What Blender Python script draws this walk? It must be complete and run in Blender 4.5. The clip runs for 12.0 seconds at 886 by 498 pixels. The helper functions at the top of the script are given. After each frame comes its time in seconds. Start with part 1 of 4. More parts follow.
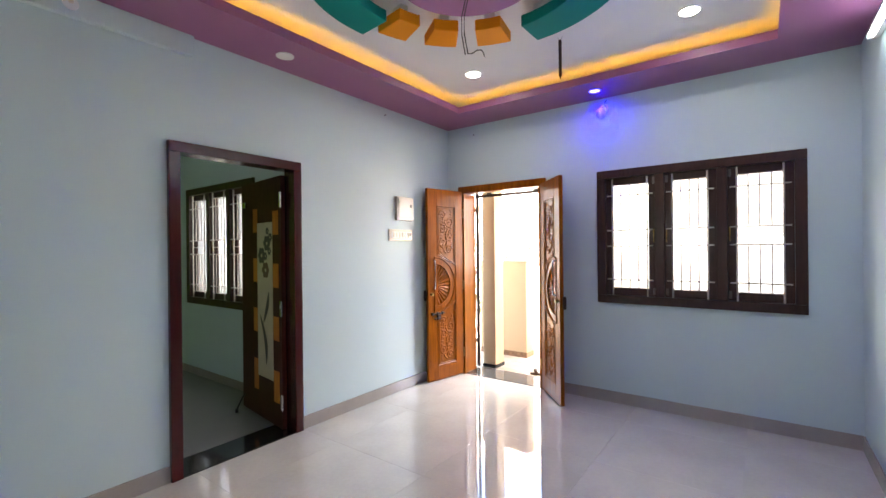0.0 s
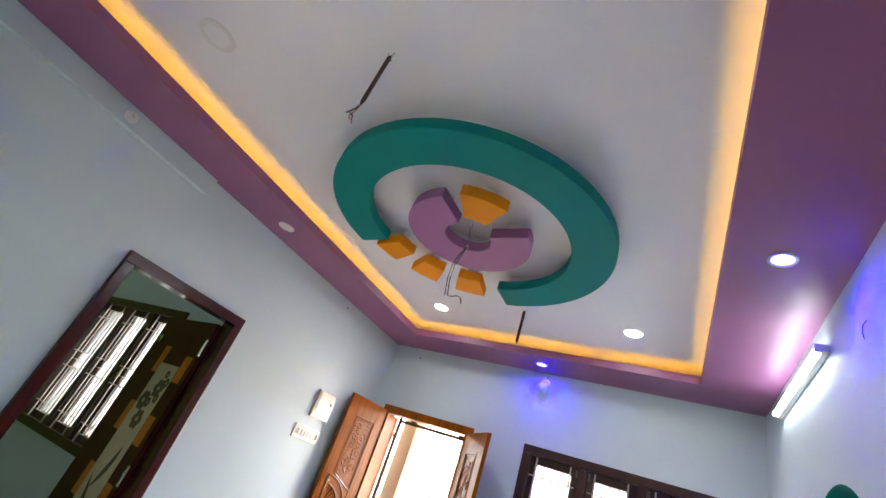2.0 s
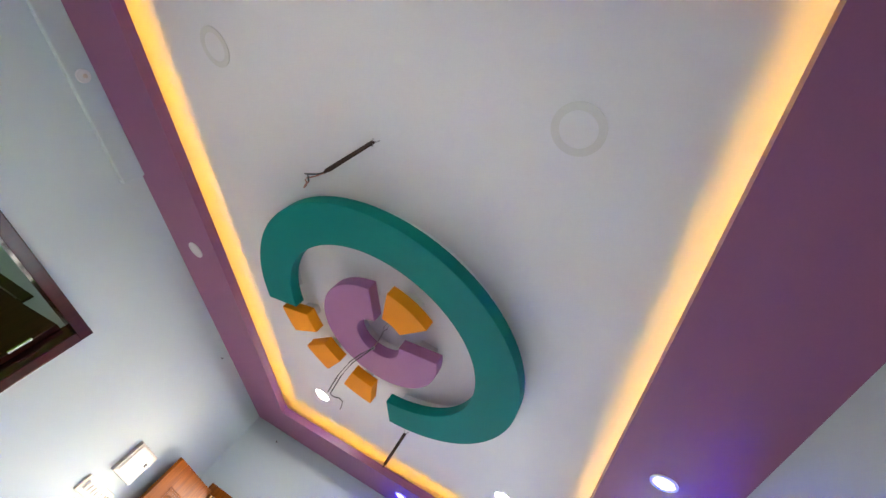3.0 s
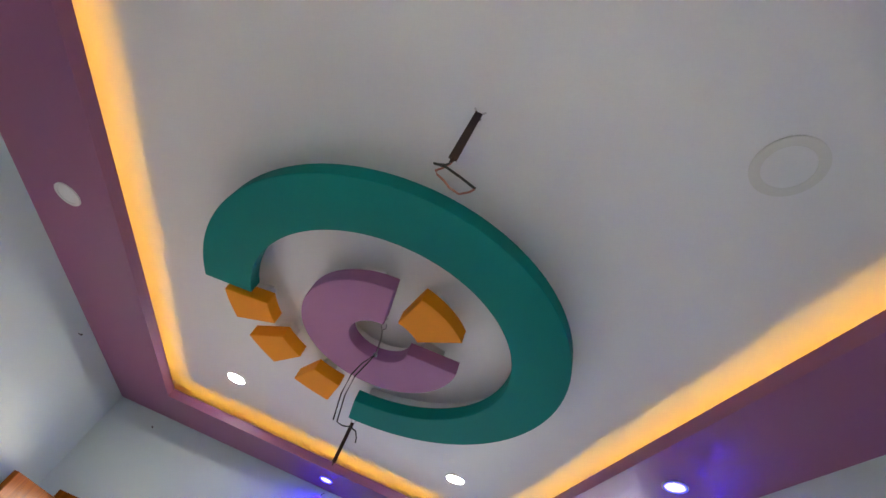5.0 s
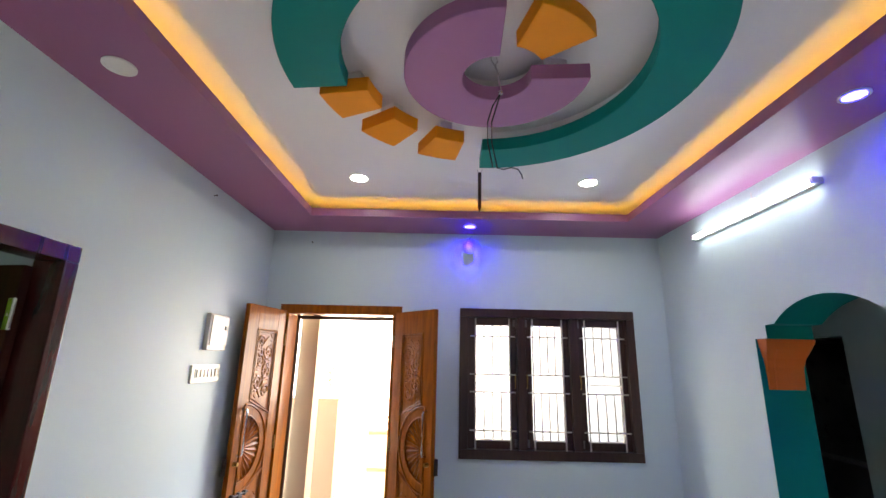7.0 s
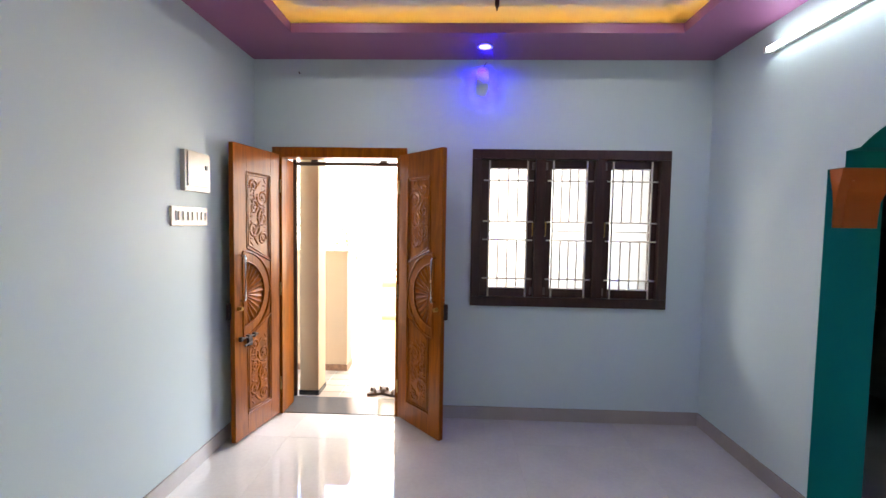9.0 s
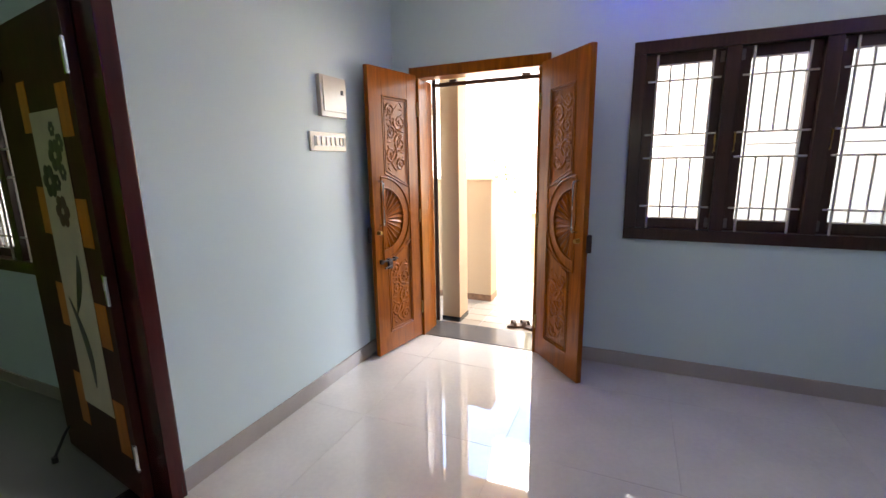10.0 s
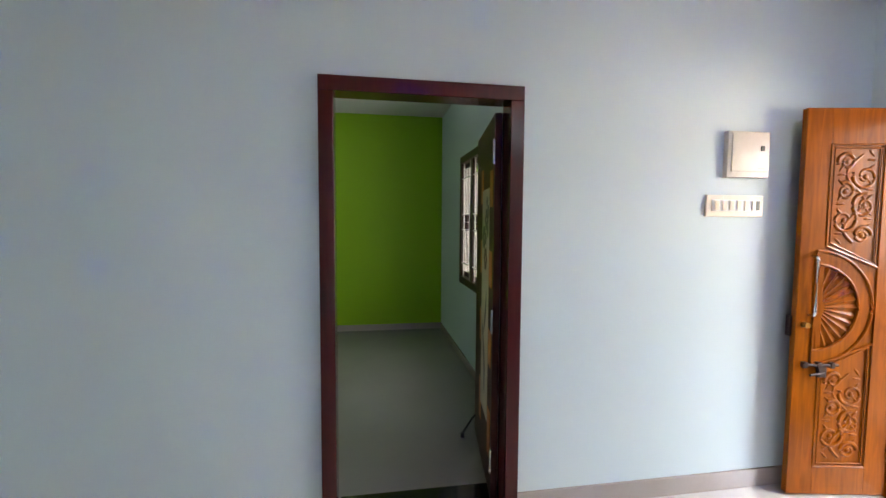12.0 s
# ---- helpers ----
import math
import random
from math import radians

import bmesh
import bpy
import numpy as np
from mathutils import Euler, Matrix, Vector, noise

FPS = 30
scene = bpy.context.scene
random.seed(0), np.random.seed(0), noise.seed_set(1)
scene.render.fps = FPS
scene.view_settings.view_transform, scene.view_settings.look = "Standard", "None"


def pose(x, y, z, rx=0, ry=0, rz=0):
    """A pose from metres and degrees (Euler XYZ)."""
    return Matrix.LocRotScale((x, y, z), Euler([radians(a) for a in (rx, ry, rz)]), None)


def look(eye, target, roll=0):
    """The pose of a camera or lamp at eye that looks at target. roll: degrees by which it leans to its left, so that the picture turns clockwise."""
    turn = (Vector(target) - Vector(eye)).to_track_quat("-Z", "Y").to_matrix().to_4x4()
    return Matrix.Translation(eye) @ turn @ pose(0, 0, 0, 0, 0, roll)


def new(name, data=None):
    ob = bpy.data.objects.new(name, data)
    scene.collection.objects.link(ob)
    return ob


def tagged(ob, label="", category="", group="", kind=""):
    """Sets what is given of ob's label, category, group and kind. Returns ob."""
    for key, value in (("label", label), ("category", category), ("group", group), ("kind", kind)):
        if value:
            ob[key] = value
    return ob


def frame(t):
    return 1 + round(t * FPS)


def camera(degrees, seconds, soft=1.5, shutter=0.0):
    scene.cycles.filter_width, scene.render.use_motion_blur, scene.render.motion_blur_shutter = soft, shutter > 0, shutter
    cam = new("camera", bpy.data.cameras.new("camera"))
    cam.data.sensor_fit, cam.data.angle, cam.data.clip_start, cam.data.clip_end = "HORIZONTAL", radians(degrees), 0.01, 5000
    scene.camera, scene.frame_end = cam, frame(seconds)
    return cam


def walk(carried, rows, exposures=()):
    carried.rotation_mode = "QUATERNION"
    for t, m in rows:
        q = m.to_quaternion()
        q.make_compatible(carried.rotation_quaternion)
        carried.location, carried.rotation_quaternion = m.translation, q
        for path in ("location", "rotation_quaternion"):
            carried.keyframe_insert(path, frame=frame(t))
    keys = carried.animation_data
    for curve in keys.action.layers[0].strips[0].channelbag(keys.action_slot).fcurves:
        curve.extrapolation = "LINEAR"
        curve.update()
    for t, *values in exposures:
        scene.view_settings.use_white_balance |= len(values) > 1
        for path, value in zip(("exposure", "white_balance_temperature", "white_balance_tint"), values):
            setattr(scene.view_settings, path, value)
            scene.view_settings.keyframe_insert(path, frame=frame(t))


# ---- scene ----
cam = camera(91.3, 12.0)
PATH = [
    (0, (2.917, -4.066, 1.403), (1.728, -2.457, 1.403), -0.6),
    (0.5, (2.898, -4.09, 1.438), (1.741, -2.492, 1.769), 1.0),
    (1, (2.876, -4.11, 1.441), (1.77, -2.557, 2.043), 5.6),
    (1.5, (2.865, -4.122, 1.448), (1.829, -2.61, 2.25), 11.2),
    (2, (2.856, -4.124, 1.464), (1.879, -2.657, 2.409), 21.0),
    (2.5, (2.839, -4.117, 1.551), (2.001, -2.736, 2.73), 29.6),
    (3, (2.803, -4.101, 1.595), (2.038, -2.855, 2.959), 42.1),
    (3.2, (2.791, -4.096, 1.61), (2.012, -2.876, 2.991), 42.9),
    (4.8, (1.939, -3.936, 1.688), (1.855, -2.551, 3.128), 30.3),
    (5, (1.827, -3.909, 1.705), (1.826, -2.544, 3.166), 24.8),
    (5.5, (1.6, -3.871, 1.716), (1.715, -2.391, 3.056), 6.3),
    (6, (1.528, -3.852, 1.703), (1.69, -2.162, 2.761), -0.4),
    (6.5, (1.53, -3.808, 1.692), (1.633, -1.981, 2.499), 0.4),
    (7, (1.541, -3.764, 1.671), (1.535, -1.825, 2.162), 1.3),
    (7.5, (1.558, -3.719, 1.638), (1.507, -1.735, 1.889), 1.5),
    (7.7, (1.577, -3.695, 1.603), (1.494, -1.702, 1.748), 1.7),
    (9.3, (1.597, -3.269, 1.457), (1.528, -1.286, 1.207), 0.7),
    (9.5, (1.72, -3.224, 1.41), (1.336, -1.295, 1.047), 0.4),
    (10, (1.737, -3.059, 1.418), (0.948, -1.265, 1.02), -1.0),
    (10.5, (1.836, -3.034, 1.45), (0.466, -1.64, 1.026), -0.2),
    (11, (1.951, -2.931, 1.435), (0.298, -1.89, 1.006), -0.0),
    (11.5, (1.949, -2.774, 1.409), (0.08, -2.154, 1.059), 1.9),
    (12, (1.999, -2.724, 1.455), (0.031, -2.388, 1.327), 0.4),
]
walk(cam, [(t, look(eye, target, roll)) for t, eye, target, roll in PATH], [(0, 4.76), (1.5, 4.84), (2.3, 4.92), (3, 5.18), (3.3, 5.14), (5, 4.65), (6, 4.74), (6.5, 4.7), (7.5, 4.62), (9.5, 4.4), (10.2, 4.24), (10.6, 4.24), (11, 4.36), (11.5, 4.08), (12, 4.9)])

# ---- world, sun, exposure ----
world = bpy.data.worlds.new("world")
scene.world = world
world.use_nodes = True
wn = world.node_tree
sky = wn.nodes.new("ShaderNodeTexSky")
sky.sky_type = "NISHITA"
sky.sun_disc = False
sky.dust_density, sky.ozone_density = 6.0, 0.6
SUN_EL, SUN_AZ = radians(54), radians(108)      # azimuth measured from +y towards +x
sky.sun_elevation, sky.sun_rotation = SUN_EL, SUN_AZ
wn.links.new(sky.outputs[0], wn.nodes["Background"].inputs[0])
wn.nodes["Background"].inputs[1].default_value = 0.15
sun_data = bpy.data.lights.new("sun", "SUN")
sun_data.energy, sun_data.angle, sun_data.color = 2.2, radians(0.6), (1.0, 0.95, 0.86)
sun = new("sun", sun_data)
sun.matrix_world = look((math.sin(SUN_AZ) * math.cos(SUN_EL) * 20, math.cos(SUN_AZ) * math.cos(SUN_EL) * 20, math.sin(SUN_EL) * 20), (0, 0, 0))


def area_lamp(name, eye, target, sx, sy, power, color):
    d = bpy.data.lights.new(name, "AREA")
    d.shape, d.size, d.size_y, d.energy, d.color = "RECTANGLE", sx, sy, power, color
    o = new(name, d)
    o.matrix_world = look(eye, target)
    return o


# unseen lamp added right of the main door, standing in for daylight off the yard
area_lamp("door_fill_right", (1.85, 1.5, 1.66), (0.75, -0.9, 0.25), 1.6, 1.4, 2.6, (1.0, 0.90, 0.76))
# unseen lamp added beyond the porch beam to throw skylight onto the hall floor
area_lamp("door_fill_high", (0.85, 2.15, 2.9), (0.75, -1.2, 0.4), 1.5, 0.85, 9.0, (1.0, 0.95, 0.87))
# another unseen lamp, added on the left so that light reaches the right wall
area_lamp("door_fill_left", (-1.45, 1.75, 1.75), (2.3, -1.6, 1.0), 1.3, 1.5, 2.0, (1.0, 0.93, 0.82))

area_lamp("daylight_bedroom_window", (-1.775, -1.54, 1.48), (-1.775, -3, 1.48), 1.3, 1.06, 1.7, (1.0, 0.97, 0.92))
area_lamp("daylight_hall_window", (2.434, 0.26, 1.5), (2.434, -1, 1.5), 1.36, 1.06, 1.1, (0.96, 0.99, 1.0))


def spot_lamp(name, eye, target, power, color, cone, blend):
    d = bpy.data.lights.new(name, "SPOT")
    d.energy, d.color, d.spot_size, d.spot_blend, d.shadow_soft_size = power, color, radians(cone), blend, 0.03
    new(name, d).matrix_world = look(eye, target)


# the beams of the two blue downlights
spot_lamp("blue_beam_front", (1.755, -0.25, 2.752), (1.755, 0, 2.60), 3.6, (0.010, 0.0005, 1.0), 52, 1.0)
spot_lamp("blue_beam_side", (3.22, -2.19, 2.752), (3.465, -2.17, 2.575), 3.6, (0.010, 0.0005, 1.0), 50, 1.0)

# ---- materials ----


def nodes_of(name):
    m = bpy.data.materials.new(name)
    m.use_nodes = True
    nt = m.node_tree
    return m, nt, nt.nodes["Principled BSDF"]


def mottled(name, color, rough=0.5, metal=0.0, scale=3.0, amount=0.08, fine=120.0, bump=0.02, coat=0.0, rough_var=0.1, per_object=0.0, spec=0.5):
    """Paint-like surface: two scales of tone, fine relief, varied gloss."""
    m, nt, b = nodes_of(name)
    tc = nt.nodes.new("ShaderNodeTexCoord")
    n1 = nt.nodes.new("ShaderNodeTexNoise")
    n1.inputs["Scale"].default_value, n1.inputs["Detail"].default_value = scale, 5
    n2 = nt.nodes.new("ShaderNodeTexNoise")
    n2.inputs["Scale"].default_value, n2.inputs["Detail"].default_value = fine, 3
    nt.links.new(tc.outputs["Object"], n1.inputs["Vector"])
    nt.links.new(tc.outputs["Object"], n2.inputs["Vector"])
    ramp = nt.nodes.new("ShaderNodeValToRGB")
    lo = [max(0, c * (1 - amount)) for c in color]
    hi = [min(1, c * (1 + amount)) for c in color]
    ramp.color_ramp.elements[0].position, ramp.color_ramp.elements[1].position = 0.3, 0.7
    ramp.color_ramp.elements[0].color, ramp.color_ramp.elements[1].color = (*lo, 1), (*hi, 1)
    mix = nt.nodes.new("ShaderNodeMath")
    mix.operation = "MULTIPLY_ADD"
    mix.inputs[1].default_value = 0.75
    nt.links.new(n1.outputs["Fac"], mix.inputs[0])
    m2 = nt.nodes.new("ShaderNodeMath")
    m2.operation = "MULTIPLY"
    m2.inputs[1].default_value = 0.25
    nt.links.new(n2.outputs["Fac"], m2.inputs[0])
    nt.links.new(m2.outputs[0], mix.inputs[2])
    src = mix.outputs[0]
    if per_object:
        info = nt.nodes.new("ShaderNodeObjectInfo")
        a = nt.nodes.new("ShaderNodeMath")
        a.operation = "MULTIPLY_ADD"
        a.inputs[1].default_value, a.inputs[2].default_value = per_object, -per_object / 2
        nt.links.new(info.outputs["Random"], a.inputs[0])
        s = nt.nodes.new("ShaderNodeMath")
        nt.links.new(src, s.inputs[0])
        nt.links.new(a.outputs[0], s.inputs[1])
        src = s.outputs[0]
    nt.links.new(src, ramp.inputs[0])
    nt.links.new(ramp.outputs[0], b.inputs["Base Color"])
    rr = nt.nodes.new("ShaderNodeMapRange")
    rr.inputs["To Min"].default_value, rr.inputs["To Max"].default_value = max(0.02, rough - rough_var), min(1, rough + rough_var)
    nt.links.new(n1.outputs["Fac"], rr.inputs["Value"])
    nt.links.new(rr.outputs[0], b.inputs["Roughness"])
    b.inputs["Metallic"].default_value = metal
    b.inputs["Specular IOR Level"].default_value = spec
    b.inputs["Coat Weight"].default_value = coat
    b.inputs["Coat Roughness"].default_value = 0.08
    if bump:
        bp = nt.nodes.new("ShaderNodeBump")
        bp.inputs["Strength"].default_value, bp.inputs["Distance"].default_value = bump * 5, 0.002
        nt.links.new(n2.outputs["Fac"], bp.inputs["Height"])
        nt.links.new(bp.outputs[0], b.inputs["Normal"])
    return m


def wood(name, dark, light, rough=0.3, coat=0.3, stretch=(14, 14, 1.2), spec=0.25):
    m, nt, b = nodes_of(name)
    tc = nt.nodes.new("ShaderNodeTexCoord")
    mp = nt.nodes.new("ShaderNodeMapping")
    mp.inputs["Scale"].default_value = stretch
    n1 = nt.nodes.new("ShaderNodeTexNoise")
    n1.inputs["Scale"].default_value, n1.inputs["Detail"].default_value, n1.inputs["Distortion"].default_value = 2.0, 8, 1.2
    nt.links.new(tc.outputs["Object"], mp.inputs["Vector"])
    nt.links.new(mp.outputs[0], n1.inputs["Vector"])
    n2 = nt.nodes.new("ShaderNodeTexNoise")
    n2.inputs["Scale"].default_value = 2.2
    nt.links.new(tc.outputs["Object"], n2.inputs["Vector"])
    add = nt.nodes.new("ShaderNodeMath")
    add.operation = "MULTIPLY_ADD"
    add.inputs[1].default_value = 0.65
    m2 = nt.nodes.new("ShaderNodeMath")
    m2.operation = "MULTIPLY"
    m2.inputs[1].default_value = 0.35
    nt.links.new(n1.outputs["Fac"], add.inputs[0])
    nt.links.new(n2.outputs["Fac"], m2.inputs[0])
    nt.links.new(m2.outputs[0], add.inputs[2])
    ramp = nt.nodes.new("ShaderNodeValToRGB")
    ramp.color_ramp.elements[0].position, ramp.color_ramp.elements[1].position = 0.35, 0.65
    ramp.color_ramp.elements[0].color, ramp.color_ramp.elements[1].color = (*dark, 1), (*light, 1)
    nt.links.new(add.outputs[0], ramp.inputs[0])
    nt.links.new(ramp.outputs[0], b.inputs["Base Color"])
    b.inputs["Roughness"].default_value = rough
    b.inputs["Specular IOR Level"].default_value = spec
    b.inputs["Coat Weight"].default_value, b.inputs["Coat Roughness"].default_value = coat, 0.16
    bp = nt.nodes.new("ShaderNodeBump")
    bp.inputs["Strength"].default_value, bp.inputs["Distance"].default_value = 0.15, 0.002
    nt.links.new(n1.outputs["Fac"], bp.inputs["Height"])
    nt.links.new(bp.outputs[0], b.inputs["Normal"])
    return m


def glowing(name, color, strength):
    m, nt, b = nodes_of(name)
    b.inputs["Base Color"].default_value = (*color, 1)
    b.inputs["Emission Color"].default_value = (*color, 1)
    b.inputs["Emission Strength"].default_value = strength
    return m


def glass(name, rough=0.0, tint=(1, 1, 1)):
    m, nt, b = nodes_of(name)
    b.inputs["Base Color"].default_value = (*tint, 1)
    b.inputs["Transmission Weight"].default_value = 1.0
    b.inputs["Roughness"].default_value = rough
    b.inputs["IOR"].default_value = 1.45
    tc = nt.nodes.new("ShaderNodeTexCoord")
    v = nt.nodes.new("ShaderNodeTexVoronoi")
    v.inputs["Scale"].default_value = 14
    bp = nt.nodes.new("ShaderNodeBump")
    bp.inputs["Strength"].default_value, bp.inputs["Distance"].default_value = 0.25, 0.003
    nt.links.new(tc.outputs["Object"], v.inputs["Vector"])
    nt.links.new(v.outputs["Distance"], bp.inputs["Height"])
    nt.links.new(bp.outputs[0], b.inputs["Normal"])
    return m


WALL = mottled("wall_paint", (0.55, 0.65, 0.66), 0.5, scale=1.1, amount=0.035, fine=160, bump=0.02, spec=0.3)
CEIL = mottled("ceiling_paint", (0.79, 0.78, 0.80), 0.6, scale=0.9, amount=0.03, fine=140, bump=0.02)
PURPLE = mottled("purple_paint", (0.28, 0.10, 0.215), 0.42, scale=1.2, amount=0.05, fine=140, bump=0.015)
LILAC = mottled("lilac_paint", (0.35, 0.145, 0.31), 0.6, scale=2, amount=0.04, spec=0.3)
TEAL = mottled("teal_paint", (0.002, 0.205, 0.19), 0.6, scale=2, amount=0.06, spec=0.1)
ORANGE = mottled("orange_paint", (0.84, 0.29, 0.001), 0.65, scale=3, amount=0.05, spec=0.2)
CAPITAL = mottled("capital_orange_paint", (0.58, 0.12, 0.006), 0.45, scale=5, amount=0.1)
GREEN = mottled("green_paint", (0.27, 0.52, 0.001), 0.45, scale=1.2, amount=0.05)
CREAM = mottled("cream_exterior_paint", (0.47, 0.325, 0.19), 0.7, scale=1.5, amount=0.05, bump=0.04)
WHITEWASH = mottled("whitewashed_wall", (0.84, 0.82, 0.78), 0.8, scale=0.6, amount=0.06, bump=0.05)
TEAK = wood("varnished_teak", (0.165, 0.040, 0.0005), (0.33, 0.088, 0.001), 0.32, 0.22, spec=0.12)
MAHOG = wood("mahogany_paint", (0.036, 0.0045, 0.0045), (0.062, 0.008, 0.007), 0.22, 0.4)
WENGE = wood("dark_window_wood", (0.030, 0.013, 0.010), (0.055, 0.024, 0.017), 0.35, 0.3)
LAMINATE = wood("dark_laminate", (0.036, 0.009, 0.005), (0.058, 0.016, 0.008), 0.45, 0.05, spec=0.12)
LAMORANGE = wood("tan_laminate", (0.40, 0.125, 0.010), (0.54, 0.18, 0.018), 0.4, 0.1)
LAMCREAM = mottled("cream_laminate", (0.48, 0.43, 0.30), 0.5, scale=9, amount=0.12)
DARKINK = mottled("dark_motif", (0.02, 0.015, 0.012), 0.4, amount=0.1)
GRANITE = mottled("black_granite", (0.012, 0.012, 0.013), 0.12, scale=90, amount=0.6, fine=300, bump=0.0, rough_var=0.04)
SILLSTONE = mottled("polished_grey_granite", (0.075, 0.072, 0.070), 0.08, scale=220, amount=0.3, fine=260, bump=0.0, rough_var=0.03)
SKIRT = mottled("skirting_tile", (0.36, 0.32, 0.29), 0.2, scale=4, amount=0.08, bump=0.0)
GROUT = mottled("grout", (0.42, 0.39, 0.36), 0.7, amount=0.1)
STEEL = mottled("brushed_steel", (0.62, 0.61, 0.60), 0.25, 1.0, scale=20, amount=0.1)
PALEBAR = mottled("pale_painted_bar", (0.52, 0.47, 0.42), 0.35, 0.3, scale=12, amount=0.1)
BRASS = mottled("worn_brass", (0.42, 0.26, 0.08), 0.3, 1.0, scale=18, amount=0.2)
IRON = mottled("dark_iron", (0.035, 0.018, 0.014), 0.45, 0.4, scale=20, amount=0.3)
PLASTIC = mottled("cream_plastic", (0.72, 0.64, 0.52), 0.25, scale=8, amount=0.04, bump=0.0)
BOXPAINT = mottled("cream_metal_paint", (0.56, 0.51, 0.44), 0.22, scale=8, amount=0.05, bump=0.0)
PLASTICW = mottled("white_plastic", (0.75, 0.75, 0.73), 0.35, scale=8, amount=0.03, bump=0.0)
BLACK = mottled("black_plastic", (0.012, 0.012, 0.012), 0.4, scale=10, amount=0.2)
PINK = mottled("pink_wire", (0.45, 0.18, 0.14), 0.45, amount=0.1)
RUST = mottled("rusty_rod", (0.045, 0.020, 0.013), 0.6, 0.3, scale=60, amount=0.4)
PORCH = mottled("porch_tile", (0.30, 0.24, 0.175), 0.5, scale=5, amount=0.15, per_object=0.5)
SOIL = mottled("dry_ground", (0.38, 0.30, 0.21), 0.95, scale=0.4, amount=0.2, fine=30, bump=0.1)
LEAF = mottled("leaf_green", (0.045, 0.055, 0.006), 0.5, scale=9, amount=0.4, bump=0.0)
LEAFY = mottled("yellow_leaf", (0.11, 0.085, 0.007), 0.5, scale=9, amount=0.3, bump=0.0)
BARK = mottled("bark", (0.14, 0.09, 0.05), 0.9, scale=20, amount=0.3, bump=0.1)
LEATHER = mottled("worn_leather", (0.09, 0.045, 0.02), 0.5, scale=30, amount=0.3)
COUNTER = mottled("counter_stone", (0.30, 0.29, 0.27), 0.2, scale=60, amount=0.3, bump=0.0)
DARKTILE = mottled("dark_kitchen_tile", (0.15, 0.145, 0.135), 0.3, scale=6, amount=0.2)
GLASS = glass("patterned_glass", 0.5, (0.20, 0.20, 0.197))
TUBE = glowing("tube_glow", (0.88, 0.96, 1.0), 1.05)
WHITEGLOW = glowing("white_downlight_glow", (1.0, 0.95, 0.88), 7)
BLUEGLOW = glowing("blue_downlight_glow", (0.006, 0.0045, 1.0), 11)
COVEGLOW = glowing("warm_cove_glow", (1.0, 0.57, 0.05), 0.54)


def floor_tile_material():
    """Polished vitrified tile: cloudy beige grey with a mirror-like, slightly wavy surface."""
    m = mottled("polished_floor_tile", (0.53, 0.50, 0.46), 0.02, scale=2.6, amount=0.10, fine=40, bump=0.0, rough_var=0.012, per_object=0.05)
    nt, b = m.node_tree, m.node_tree.nodes["Principled BSDF"]
    b.inputs["IOR"].default_value = 2.2
    tc = nt.nodes.new("ShaderNodeTexCoord")
    n = nt.nodes.new("ShaderNodeTexNoise")
    n.inputs["Scale"].default_value, n.inputs["Detail"].default_value = 9.0, 1
    bp = nt.nodes.new("ShaderNodeBump")
    bp.inputs["Strength"].default_value, bp.inputs["Distance"].default_value = 0.04, 0.003
    nt.links.new(tc.outputs["Object"], n.inputs["Vector"])
    nt.links.new(n.outputs["Fac"], bp.inputs["Height"])
    nt.links.new(bp.outputs[0], b.inputs["Normal"])
    return m


FLOORTILE = floor_tile_material()

# ---- mesh helpers ----


def box(bm, x0, x1, y0, y1, z0, z1, bevel=0.0):
    r = bmesh.ops.create_cube(bm, size=1.0, matrix=Matrix.Translation(((x0 + x1) / 2, (y0 + y1) / 2, (z0 + z1) / 2)) @ Matrix.Diagonal((abs(x1 - x0), abs(y1 - y0), abs(z1 - z0), 1)))
    if bevel:
        es = list({e for v in r["verts"] for e in v.link_edges})
        bmesh.ops.bevel(bm, geom=es, offset=bevel, segments=2, affect="EDGES", profile=0.6)


def rod(bm, a, b, r0, r1=None, seg=10):
    """A round bar from a to b."""
    a, b = Vector(a), Vector(b)
    d = b - a
    q = d.to_track_quat("Z", "Y").to_matrix().to_4x4()
    bmesh.ops.create_cone(bm, cap_ends=True, segments=seg, radius1=r0, radius2=r0 if r1 is None else r1, depth=d.length, matrix=Matrix.Translation((a + b) / 2) @ q)


def tube(bm, pts, r, seg=6, taper=None):
    """A bent round bar through the points."""
    pts = [Vector(p) for p in pts]
    rings = []
    for i, p in enumerate(pts):
        d = (pts[min(i + 1, len(pts) - 1)] - pts[max(i - 1, 0)]).normalized()
        m = d.to_track_quat("Z", "Y").to_matrix()
        rr = r if taper is None else r * (1 + (taper - 1) * i / (len(pts) - 1))
        rings.append([bm.verts.new(p + m @ Vector((rr * math.cos(k * 2 * math.pi / seg), rr * math.sin(k * 2 * math.pi / seg), 0))) for k in range(seg)])
    for a, b in zip(rings, rings[1:]):
        for k in range(seg):
            bm.faces.new((a[k], a[(k + 1) % seg], b[(k + 1) % seg], b[k]))
    bm.faces.new(rings[0][::-1])
    bm.faces.new(rings[-1])


def prism(bm, pts, m, depth):
    """A closed outline (2D) pushed out by depth along the local z of m."""
    lo = [bm.verts.new(m @ Vector((x, y, 0))) for x, y in pts]
    hi = [bm.verts.new(m @ Vector((x, y, depth))) for x, y in pts]
    n = len(pts)
    bm.faces.new(lo[::-1])
    bm.faces.new(hi)
    for i in range(n):
        bm.faces.new((lo[i], lo[(i + 1) % n], hi[(i + 1) % n], hi[i]))


